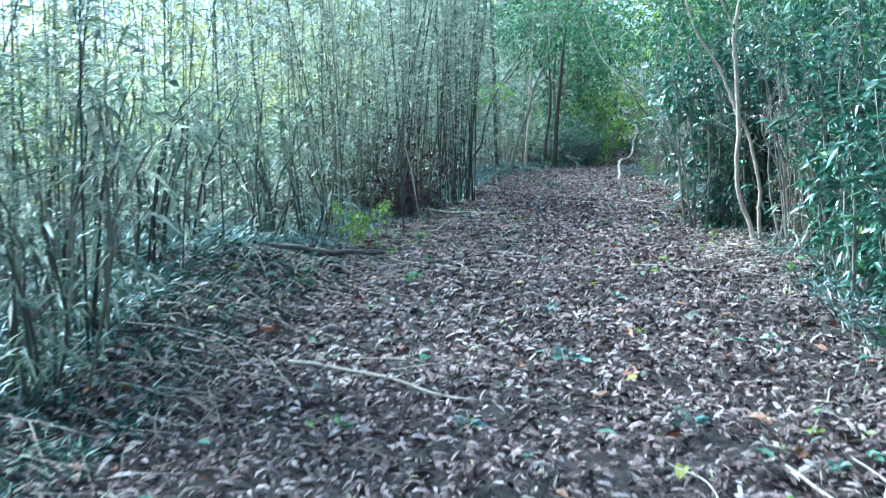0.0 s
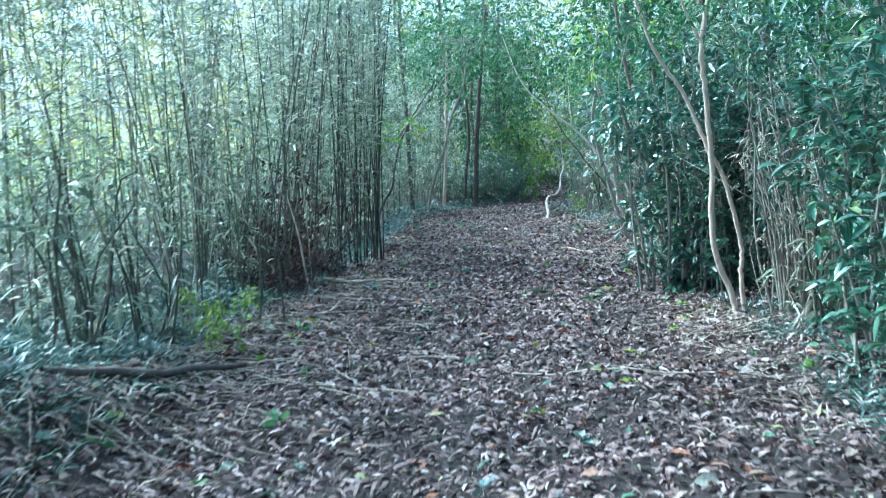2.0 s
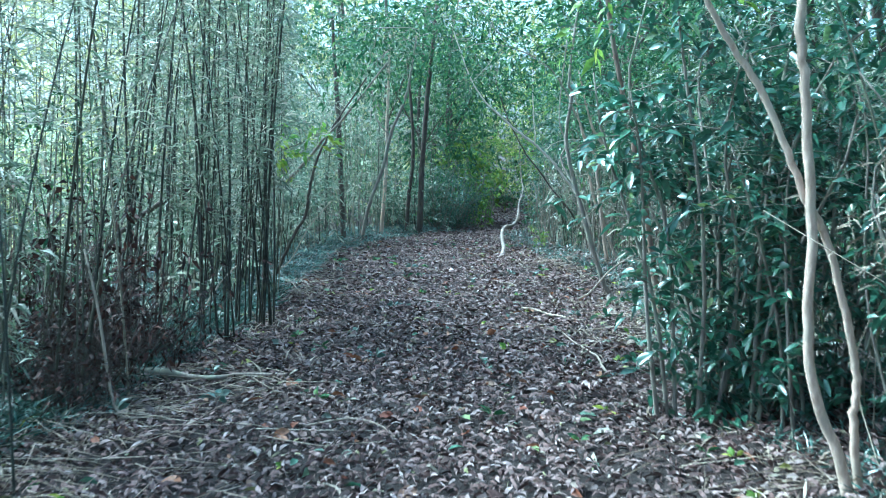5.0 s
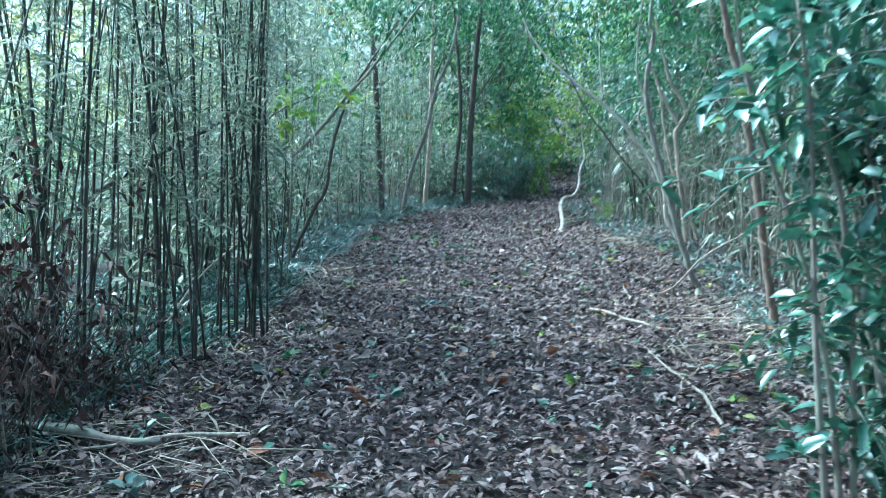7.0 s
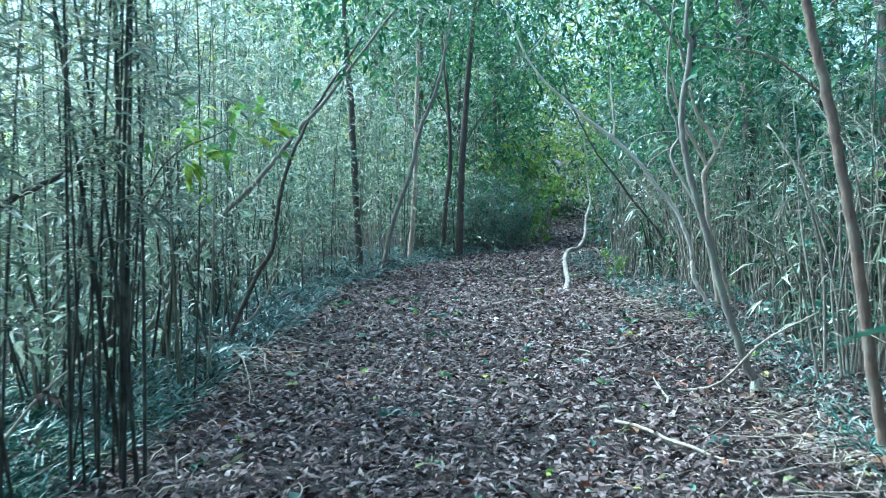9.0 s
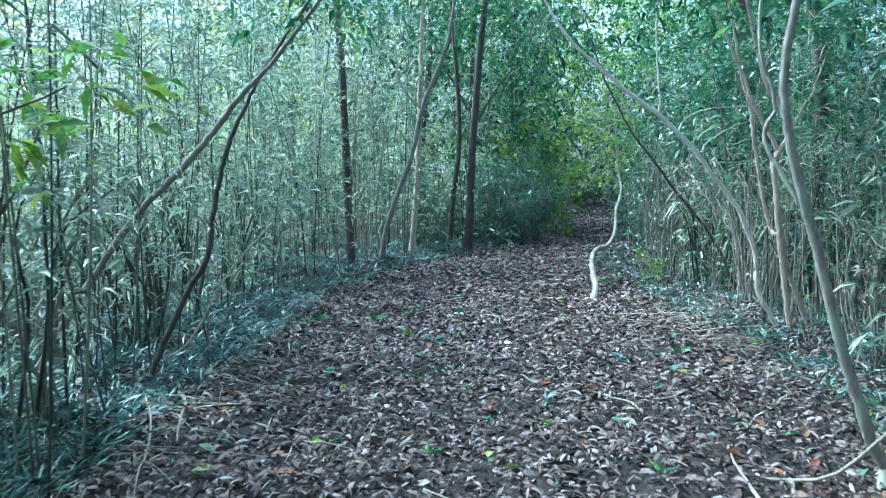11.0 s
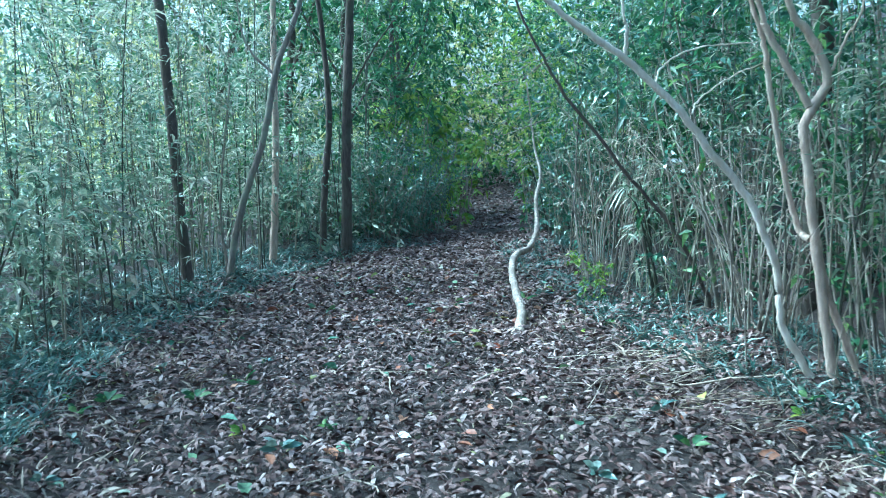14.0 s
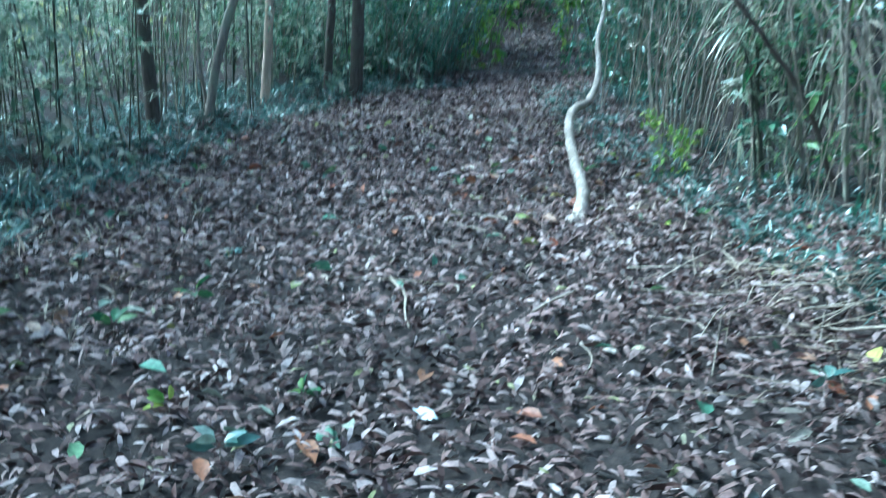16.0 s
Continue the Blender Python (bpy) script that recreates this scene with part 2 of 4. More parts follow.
def leaves(geo, o, a, length, width, droop=0.25, fold=0.18, roll=0.5, full=False, oval=False):
    """Leaf blades, folded on the midrib and bent: base points o, directions a."""
    n = len(o)
    length, width = np.broadcast_to(length, n)[:, None], np.broadcast_to(width, n)[:, None]
    a = unit(a)
    up = np.array([0, 0, 1.0]) + roll * R.normal(size=(n, 3))
    s = unit(np.cross(a, up))
    u = np.cross(s, a)
    dz = np.array([0, 0, -1.0]) * droop * length

    def at(x, y):
        return o + a * length * x + s * width * y + u * width * fold * abs(y) * 2 + dz * x * x

    if full:
        v = np.stack([at(0, 0), at(0.3, 0.42), at(0.3, 0), at(0.3, -0.42), at(0.66, 0.4), at(0.66, 0), at(0.66, -0.4), at(1, 0)], 1)
        f = np.array([[0, 2, 1], [0, 3, 2], [1, 2, 5], [1, 5, 4], [2, 3, 6], [2, 6, 5], [4, 5, 7], [5, 6, 7]])
    elif oval:
        v = np.stack([at(0, 0), at(0.3, 0.46), at(0.26, -0.5), at(0.72, 0.42), at(0.68, -0.4), at(1, 0.05)], 1)
        f = np.array([[0, 2, 1], [1, 2, 4], [1, 4, 3], [3, 4, 5]])
    else:
        v = np.stack([at(0, 0), at(0.42, 0.5), at(0.48, 0), at(0.42, -0.5), at(1, 0)], 1)
        f = np.array([[0, 2, 1], [0, 3, 2], [1, 2, 4], [2, 3, 4]])
    k = v.shape[1]
    geo.add(v, (np.arange(n) * k)[:, None, None] + f[None])


def sprays(geo, p, d, span, each, length, width, twigs=None, spread=0.9, **more):
    """Twigs from the points p along d, each with some leaves along it."""
    n = len(p)
    d = unit(d)
    span = np.broadcast_to(span, n)
    s = (0.15 + 0.85 * R.random((n, each)))
    bend = np.array([0, 0, -0.25])
    o = p[:, None] + (d[:, None] * s[..., None] + bend * (s ** 2)[..., None]) * span[:, None, None]
    a = d[:, None] * 0.6 + spread * R.normal(size=(n, each, 3)) * np.array([1, 1, 0.6])
    ln = length * R.uniform(0.6, 1.25, n * each)
    leaves(geo, o.reshape(-1, 3), a.reshape(-1, 3), ln, ln * width / length, **more)
    if twigs is not None:
        for q, w, x in zip(p, d, span):
            tube(twigs, [q, q + (w * 0.5 + bend * 0.25) * x, q + (w + bend) * x], [0.004, 0.0015], 3)


# ---- the lie of the land ----
def left_edge(y):
    return np.interp(y, [-5, 4, 8, 11, 14, 16, 20, 25, 27, 30, 32, 41, 55], [-2.2, -2.3, -2.5, -2.3, -2.05, -1.9, -1.95, -2.05, -1.7, -0.8, 0.6, 1.6, 3.5])


def right_edge(y):
    return np.interp(y, [-5, 6, 10, 15, 18, 22, 25, 27, 30, 32, 41, 55], [1.9, 1.95, 2.1, 2.05, 2.3, 2.55, 2.0, 1.75, 1.6, 1.75, 2.9, 5.0])


def height(x, y):
    """Height of the ground: a level track, a low bank on the left, a hillside on the right."""
    x, y = np.asarray(x, float), np.asarray(y, float)
    z = np.interp(y, [-20, 0, 3, 8, 14, 18, 22, 26, 31, 36, 50], [-0.1, -0.03, 0.04, 0.18, 0.23, 0.2, 0.16, 0.14, 0.16, 0.12, 0.4])
    off_l, off_r = left_edge(y) - x, x - right_edge(y)
    z = z + 0.24 * np.clip((off_l + 0.7) / 0.6, 0, 1) * np.exp(-((y - 7.3) / 2.2) ** 2)
    z = z + 0.1 * np.clip(off_l / 0.8, 0, 1) + 0.12 * np.clip((off_r + 0.3) / 0.8, 0, 1)
    z = z + np.clip((off_r - 1.2) * 0.45, 0, 7) * np.clip((60 - np.abs(x)) / 40, 0, 1)
    z = z + np.clip((-x - 7) * 0.16, 0, 4.0)
    near = np.clip((40 - np.abs(x)) / 30, 0, 1)
    z = z + near * (0.018 * np.sin(3.1 * x + 1.3 * y) + 0.014 * np.sin(1.7 * x - 4.3 * y + 1) + 0.008 * np.sin(9 * x + 7 * y) + 0.008 * np.sin(-8 * x + 11 * y))
    return z


def spread_axis(lo, hi, step, far):
    mid = np.arange(lo, hi, step)
    out = np.cumsum(step * 1.25 ** np.arange(1, 32))
    out = out[out < far]
    return np.concatenate([lo - out[::-1], mid, hi + out])


gx, gy = spread_axis(-4, 4, 0.12, 900), spread_axis(0, 34, 0.12, 900)
GX, GY = np.meshgrid(gx, gy)
cols = len(gx)
i = (np.arange(len(gy) - 1)[:, None] * cols + np.arange(cols - 1)[None]).ravel()
ground = Geo()
ground.add(np.stack([GX, GY, height(GX, GY)], -1), np.concatenate([np.stack([i, i + 1, i + cols + 1], -1), np.stack([i, i + cols + 1, i + cols], -1)]))
tagged(new("ground", ground.mesh("ground", GROUND)), "forest track of dark leaf mould between thickets", "ground", kind="structure")

# ---- leaf litter ----
def litter(name, n, lo, hi, size, label):
    y = R.uniform(lo, hi, n)
    x = R.uniform(left_edge(y) - 0.5, right_edge(y) + 0.5)
    o = np.stack([x, y, height(x, y) + 0.003 + 0.055 * R.random(n) ** 1.5], -1)
    turn = R.uniform(0, 2 * np.pi, n)
    a = np.stack([np.cos(turn), np.sin(turn), R.normal(0.06, 0.38, n)], -1)
    g = Geo()
    ln = size * R.uniform(0.5, 1.35, n)
    leaves(g, o, a, ln, ln * R.uniform(0.18, 0.36, n), droop=0.22, fold=0.45, roll=0.6, oval=True)
    return stuff(name, g, LITTER, label, "leaf litter", False)


litter("leaf_litter", 150000, 2.0, 33.0, 0.069, "dry brown and grey-pink fallen leaves covering the track")
litter("start_leaf_litter", 9000, -6.0, 2.0, 0.08, "fallen leaves on the track behind the start")
litter("far_leaf_litter", 9000, 34.0, 52.0, 0.1, "fallen leaves where the track goes on into the wood")

# ---- bamboo thicket ----
def bamboo_geo(culm, leaf, base, tall, radius, lean, first, sprigs, each, sides=5, twig=None):
    """One thin bamboo: a jointed, slightly bowed culm, and sprigs of narrow leaves at the joints above first."""
    k = max(8, int(tall / 0.28))
    u = np.linspace(0, 1, k)
    side = R.normal(size=3) * [1, 1, 0]
    line = np.asarray(base) + np.stack([lean[0] * u ** 1.8, lean[1] * u ** 1.8, tall * u - 0.12 * (1 - u)], -1) + np.outer(np.sin(u * 3) * 0.03, side)
    fine, rad = [], []
    for a, b in zip(line[:-1], line[1:]):
        fine += [a, a + (b - a) * 0.06]
        rad += [1.28, 1.0]
    fine.append(line[-1])
    rad.append(0.6)
    taper = np.linspace(1, 0.35, len(fine)) * radius
    tube(culm, fine, taper * np.array(rad), sides)
    at = R.uniform(first, 1, sprigs) ** 0.8
    p = np.stack([np.interp(at, u, line[:, c]) for c in range(3)], -1)
    turn = R.uniform(0, 2 * np.pi, sprigs)
    d = np.stack([np.cos(turn), np.sin(turn), R.uniform(0.1, 1.1, sprigs)], -1)
    span = R.uniform(0.15, 0.42, sprigs)
    if twig is not None:
        for q, w, x in zip(p, unit(d), span):
            tube(twig, [q, q + w * x], [0.0025, 0.0012], 3)
    sprays(leaf, p, d, span, each, 0.15, 0.019, spread=0.6, droop=0.45, fold=0.12, roll=0.6)


def bamboo_stock(tall, radius, first, sprigs, each, group, bark=None):
    top = new("bamboo")
    culm, leaf, twig = Geo(), Geo(), Geo()
    bamboo_geo(culm, leaf, (0, 0, 0), tall, radius, R.normal(0, 0.3, 2), first, sprigs, each, 5, twig)
    part("culm", culm, bark or CULM, top)
    tagged(part("twigwork", twig, CULM, top), kind="stuff")
    part("foliage", leaf, BAMBOO_LEAF, top)
    return tagged(top, "thin green bamboo stem with narrow leaves at the track edge", "bamboo", group)


BAMBOOS = [bamboo_stock(R.uniform(3.0, 4.6), R.uniform(0.006, 0.011), R.uniform(0.05, 0.3), 46, 6, "bamboo thicket") for _ in range(10)]
BARE = [bamboo_stock(R.uniform(3.4, 5.0), R.uniform(0.006, 0.01), R.uniform(0.2, 0.45), 18, 5, "bamboo thicket") for _ in range(8)]
CLUMP = [bamboo_stock(R.uniform(3.6, 5.2), R.uniform(0.008, 0.014), R.uniform(0.14, 0.3), 34, 6, "bamboo clumps", DARK_CULM) for _ in range(7)]
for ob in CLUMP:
    tagged(ob, "dark bamboo stem in a tight clump", "bamboo", "bamboo clumps")
used, used_bare, used_clump = [False] * len(BAMBOOS), [False] * len(BARE), [False] * len(CLUMP)


def plant(kinds, flags, x, y, scale=1.0):
    i = int(R.integers(len(kinds)))
    m = pose(x, y, float(height(x, y)), R.normal(0, 4.5), R.normal(0, 4.5), R.uniform(0, 360))
    if flags[i]:
        ob = copy_thing(kinds[i], m)
    else:
        ob, flags[i] = kinds[i], True
        ob.matrix_basis = m
    ob.scale = (scale,) * 3
    return ob


# dense clumps that stand out at the edge, then single stems along it
for cx, cy, n, w in [(-1.7, 16.35, 15, 0.085), (-1.93, 15.3, 12, 0.09), (-2.25, 14.5, 10, 0.14), (-2.6, 15.9, 6, 0.3), (-2.4, 17.4, 5, 0.25)]:
    for _ in range(n):
        plant(CLUMP, used_clump, cx + R.normal(0, w), cy + R.normal(0, w), R.uniform(0.75, 1.1))
for cx, cy, n, w in [(-2.35, 11.2, 10, 0.35), (-2.5, 13.2, 12, 0.35), (-2.1, 18.2, 6, 0.2)]:
    for _ in range(n):
        plant(BARE, used_bare, cx + R.normal(0, w), cy + R.normal(0, w), R.uniform(0.85, 1.15))
for _ in range(150):
    y = R.uniform(3.5, 20) if R.random() < 0.8 else R.uniform(20, 29)
    x = float(left_edge(y)) - (0.45 if 12.5 < y < 18.5 else 0.1) - abs(R.normal(0, 0.75))
    if R.random() < (0.6 if 10.5 < y < 19 else 0.25):
        plant(BARE, used_bare, x, y, R.uniform(0.7, 1.1))
    else:
        plant(BAMBOOS, used, x, y, R.uniform(0.7, 1.1))

culm, leaf = Geo(), Geo()
for _ in range(210):
    y = R.uniform(-5, 34)
    x = float(left_edge(y)) - 0.8 - 3.6 * R.random() ** 1.2
    bamboo_geo(culm, leaf, (x, y, float(height(x, y))), R.uniform(2.6, 4.8), R.uniform(0.006, 0.012), R.normal(0, 0.3, 2), 0.06, 30, 6, 4)
for _ in range(110):
    y = R.uniform(18, 32)
    x = float(left_edge(y)) - 0.15 - 2.2 * R.random()
    bamboo_geo(culm, leaf, (x, y, float(height(x, y))), R.uniform(1.4, 3.2), R.uniform(0.005, 0.009), R.normal(0, 0.2, 2), 0.15, 18, 5, 4)
stuff("bamboo_thicket_stems", culm, CULM, "thin grey-green bamboo stems standing close together", "bamboo thicket")
stuff("bamboo_thicket_foliage", leaf, BAMBOO_LEAF, "narrow pale green bamboo leaves filling the thicket", "bamboo foliage")


# ---- low undergrowth along both edges ----
def undergrowth(name, n, x_of, lo, hi, blades, size, material, label):
    y = R.uniform(lo, hi, n)
    x = x_of(y, n)
    k = n * blades
    o = np.repeat(np.stack([x, y, height(x, y) - 0.01], -1), blades, 0) + R.normal(0, 0.03, (k, 3)) * [1, 1, 0]
    turn = R.uniform(0, 2 * np.pi, k)
    a = np.stack([np.cos(turn), np.sin(turn), R.uniform(0.5, 2.2, k)], -1)
    g = Geo()
    ln = size * R.uniform(0.5, 1.3, k)
    leaves(g, o, a, ln, 0.008 + 0.04 * ln * R.random(k), droop=0.45, fold=0.15)
    return stuff(name, g, material, label, "undergrowth")


undergrowth("left_grass", 3000, lambda y, n: left_edge(y) + np.where(y < 9, -0.15, 0.15) - np.abs(R.normal(0, 0.8, n)), 2, 32, 9, 0.26, GRASS_LEAF, "blue-green grassy tufts at the foot of the bamboo")
undergrowth("near_left_weeds", 680, lambda y, n: left_edge(y) + 0.45 - np.abs(R.normal(0, 0.7, n)), 2.5, 9.5, 8, 0.2, WEED_LEAF, "dark low weeds and ferny blades on the low bank")
# dark blades added to deepen the shade on the ground under the clumps
undergrowth("thicket_shade_weeds", 800, lambda y, n: left_edge(y) + 0.1 - np.abs(R.normal(0, 0.55, n)), 11.5, 19.5, 8, 0.27, WEED_LEAF, "dark low weeds added for the shade under the bamboo clumps")
undergrowth("right_grass", 1500, lambda y, n: right_edge(y) - 0.15 + np.abs(R.normal(0, 0.7, n)), 3, 31, 9, 0.24, GRASS_LEAF, "blue-green grassy tufts at the foot of the shrubs")
undergrowth("track_straw", 900, lambda y, n: np.where(R.random(n) < 0.5, left_edge(y) + np.abs(R.normal(0, 0.5, n)), right_edge(y) - np.abs(R.normal(0, 0.4, n))), 3, 30, 4, 0.22, STRAW, "dry straw-coloured grass lying on the track edges")


# ---- shrubs ----
def shrub_stock(tall, wide, stems, sprigs, each, length, width, material, label, bark=None, full=True, droop=0.35):
    top = new("shrub")
    wood, leaf = Geo(), Geo()
    for _ in range(stems):
        turn = R.uniform(0, 2 * np.pi)
        reach = wide * R.uniform(0.4, 1.0)
        end = np.array([np.cos(turn) * reach, np.sin(turn) * reach, tall * R.uniform(0.55, 1.0)])
        foot = np.array([np.cos(turn), np.sin(turn), 0]) * wide * R.uniform(0.02, 0.42)
        line = spline([foot - [0, 0, 0.08], foot + end * [0.2, 0.2, 0.4] + R.normal(0, 0.06, 3), foot * 0.6 + end * [0.6, 0.6, 0.8] + R.normal(0, 0.08, 3), end], 9)
        tube(wood, line, [0.014, 0.004], 5)
        at = R.uniform(0.06, 1, sprigs)
        p = np.stack([np.interp(at, np.linspace(0, 1, 9), line[:, c]) for c in range(3)], -1)
        d = R.normal(size=(sprigs, 3)) * [1, 1, 0.5] + [0, 0, 0.3]
        sprays(leaf, p, d, R.uniform(0.15, 0.5, sprigs) * min(1.0, wide), each, length, width, wood if full else None, 0.8, droop=droop, full=full)
    part("stemwork", wood, bark or GREY_BARK, top)
    part("foliage", leaf, material, top)
    return tagged(top, label, "shrub", "shrubs beside the track")


def place(ob, x, y, turn=0.0, scale=1.0, first=True):
    m = pose(x, y, float(height(x, y)), 0, 0, turn)
    if first:
        ob.matrix_basis = m
    else:
        ob = copy_thing(ob, m)
    ob.scale = (scale,) * 3
    return ob


GLOSSY = [shrub_stock(2.1, 0.6, 13, 20, 6, 0.115, 0.043, DARK_LEAF, "evergreen shrub with large glossy drooping leaves") for _ in range(2)]
SMALL = [shrub_stock(2.4, 0.8, 15, 28, 7, 0.085, 0.038, DARK_LEAF, "evergreen shrub with small shiny dark leaves") for _ in range(3)]
MIXED = [shrub_stock(2.8, 1.1, 11, 17, 4, 0.12, 0.04, WOOD_LEAF, "tall leafy shrub on the bank beside the track", full=False) for _ in range(4)]
TWIGGY = [shrub_stock(2.4, 0.9, 22, 6, 4, 0.12, 0.014, STRAW, "tangle of bare stems and dry leaves", full=False) for _ in range(2)]
for i, (x, y, s) in enumerate([(2.2, 8.1, 1.05), (2.35, 9.0, 1.05), (2.3, 7.2, 0.75), (2.6, 9.9, 0.95), (2.5, 6.3, 0.7)]):
    place(GLOSSY[i % 2], x, y, 70 * i, s, i < 2)
for i, (x, y, s) in enumerate([(1.75, 13.0, 1.2), (2.1, 13.5, 1.05), (2.3, 12.7, 1.0), (2.8, 12.0, 0.9), (3.5, 15.4, 0.85), (2.9, 5.2, 0.8)]):
    place(SMALL[i % 3], x, y, 55 * i, s, i < 3)
for i in range(44):
    y = 3.5 + 29 * (i + R.random()) / 44
    off = 0.9 + abs(R.normal(0, 1.3))
    place(MIXED[i % 4], float(right_edge(y)) + off, y, R.uniform(0, 360), R.uniform(0.7, 1.2), i < 4)
for i in range(8):
    y = (10.3 if i < 3 else 16) + (R.uniform(0, 1.5) if i < 3 else 14 * (i - 3) / 5)
    place(TWIGGY[i % 2], float(right_edge(y)) + R.uniform(0.35, 0.8), y, R.uniform(0, 360), R.uniform(0.6, 1.0), i < 2)
# leafy growth inside the bamboo on the left
for i in range(14):
    y = 5 + 27 * i / 14 + R.uniform(0, 1)
    place(MIXED[i % 4], float(left_edge(y)) - R.uniform(1.4, 4), y, R.uniform(0, 360), R.uniform(0.5, 0.9), False)

# right-hand thicket of bamboo and dry stalks
culm, leaf, dry = Geo(), Geo(), Geo()
for _ in range(350):
    y = R.uniform(-5, 32)
    x = float(right_edge(y)) + 0.45 + 3.0 * R.random() ** 1.4
    bamboo_geo(culm, leaf, (x, y, float(height(x, y))), R.uniform(1.6, 3.6), R.uniform(0.005, 0.01), R.normal(-0.15, 0.35, 2), 0.25, 20, 5, 4)
stuff("bank_bamboo_stems", culm, CULM, "thin bamboo stems and dry stalks on the bank", "bamboo thicket")
stuff("bank_bamboo_foliage", leaf, BAMBOO_LEAF, "narrow bamboo leaves and dry blades on the bank", "bamboo foliage")
for _ in range(230):
    y = R.uniform(10, 30)
    x = float(right_edge(y)) + 0.15 + 0.9 * R.random()
    z = float(height(x, y))
    b = np.array([x, y, z])
    tall = R.uniform(0.6, 2.0)
    tube(dry, spline([b, b + [R.normal(0, 0.1), R.normal(0, 0.15), tall * 0.5], b + [R.normal(-0.1, 0.35), R.normal(0, 0.4), tall]], 6), [0.005, 0.002], 3)
stuff("dry_stalks", dry, STICK, "pale dry stalks leaning out of the bank", "dry stalks")


# ---- trees ----
def tree(label, bark, stems, crown=(), leaf_material=None, size=0.09, each=9, top="tree", category="tree", sprig=0.5):
    """A tree of bent stems: each a line of places and its radii; sprays of leaves fill the round crown masses (x, y, z, radius, sprays)."""
    base = np.array(stems[0][0][0], float)
    root = new(top)
    root.matrix_basis = Matrix.Translation(base)
    for j, (line, radii) in enumerate(stems):
        g = Geo()
        pts = spline(np.array(line, float) - base, 7 * len(line))
        pts[1:-1] += R.normal(0, 0.003, (len(pts) - 2, 3))
        tube(g, pts, np.array(radii) * 0.62, 9, 0.035)
        if j == 0:
            foot = pts[0]
            tube(g, [foot - [0, 0, 0.15], foot + [0, 0, 0.02], foot + (pts[1] - foot) * 1.2], [radii[0] * 1.0, radii[0] * 0.8, radii[0] * 0.6], 9, 0.06)
        part("trunk" if j == 0 else "limb", g, bark, root)
    if crown:
        wood, leaf = Geo(), Geo()
        for x, y, z, r, n in crown:
            c = np.array([x, y, z]) - base
            d = unit(R.normal(size=(n, 3)))
            p = c + d * (r * R.random(n) ** 0.45)[:, None] * [1, 1, 0.7]
            sprays(leaf, p, d * [1, 1, 0.5] + R.normal(0, 0.5, (n, 3)), sprig * R.uniform(0.5, 1.2, n), each, size, size * 0.38, None, 0.8, droop=0.3)
            for q, w in zip(p[: n // 9], d):
                tube(wood, spline([c + R.normal(0, r * 0.3, 3), c + (q - c) * 0.5 + R.normal(0, 0.12, 3), q], 6), [0.007, 0.002], 4)
        tagged(part("twigwork", wood, GREY_BARK, root), kind="stuff")
        part("crown", leaf, leaf_material or WOOD_LEAF, root)
    return tagged(root, label, category)


tree("slender pale-barked tree with two twisted stems", PALE_BARK,
     [([(1.95, 11.28, 0.25), (1.9, 11.3, 0.45), (1.75, 11.3, 0.86), (1.72, 11.3, 1.57), (1.66, 11.3, 2.16), (1.63, 11.3, 2.5), (1.72, 11.35, 3.1), (1.85, 11.4, 4.2)], [0.045, 0.04, 0.036, 0.034, 0.02]),
      ([(2.04, 11.4, 0.25), (2.0, 11.4, 0.6), (1.99, 11.4, 0.88), (1.84, 11.4, 1.42), (1.7, 11.36, 1.66), (1.51, 11.4, 2.1), (1.25, 11.4, 2.5), (1.0, 11.4, 3.2)], [0.035, 0.03, 0.028, 0.02]),
      ([(1.63, 11.3, 2.5), (1.5, 11.28, 2.75), (1.3, 11.2, 3.3)], [0.022, 0.012])],
     [(1.9, 11.4, 4.2, 1.0, 130), (1.1, 11.4, 3.7, 0.7, 70), (0.9, 11.4, 2.85, 0.3, 22)], BRIGHT_LEAF, 0.08)
tree("leaning tree with a long bleached curved stem over the track", BLEACHED_LIMB,
     [([(2.6, 23.1, 0.18), (2.52, 23.1, 0.35), (2.38, 23.1, 0.6), (2.35, 23.1, 0.91), (2.26, 23.1, 1.14), (2.16, 23.1, 1.35), (1.97, 23.1, 1.58), (1.76, 23.1, 1.85), (1.46, 23.1, 2.13), (1.22, 23.1, 2.3), (1.02, 23.1, 2.46), (0.5, 23.1, 3.0), (0.1, 23.2, 4.0)], [0.038, 0.036, 0.036, 0.035, 0.034, 0.026, 0.014]),
      ([(1.46, 23.1, 2.13), (1.47, 23.1, 2.3), (1.44, 23.1, 2.45), (1.4, 23.2, 3.3)], [0.02, 0.01]),
      ([(1.84, 23.1, 1.82), (1.9, 23.15, 1.9), (2.08, 23.2, 2.02), (2.31, 23.2, 2.11)], [0.01, 0.006]),
      ([(1.63, 23.1, 1.98), (1.7, 23.2, 2.09), (1.89, 23.2, 2.19), (2.24, 23.2, 2.22)], [0.01, 0.006])],
     [(0.2, 23.3, 4.0, 0.9, 90), (1.3, 23.2, 3.6, 0.7, 60)])
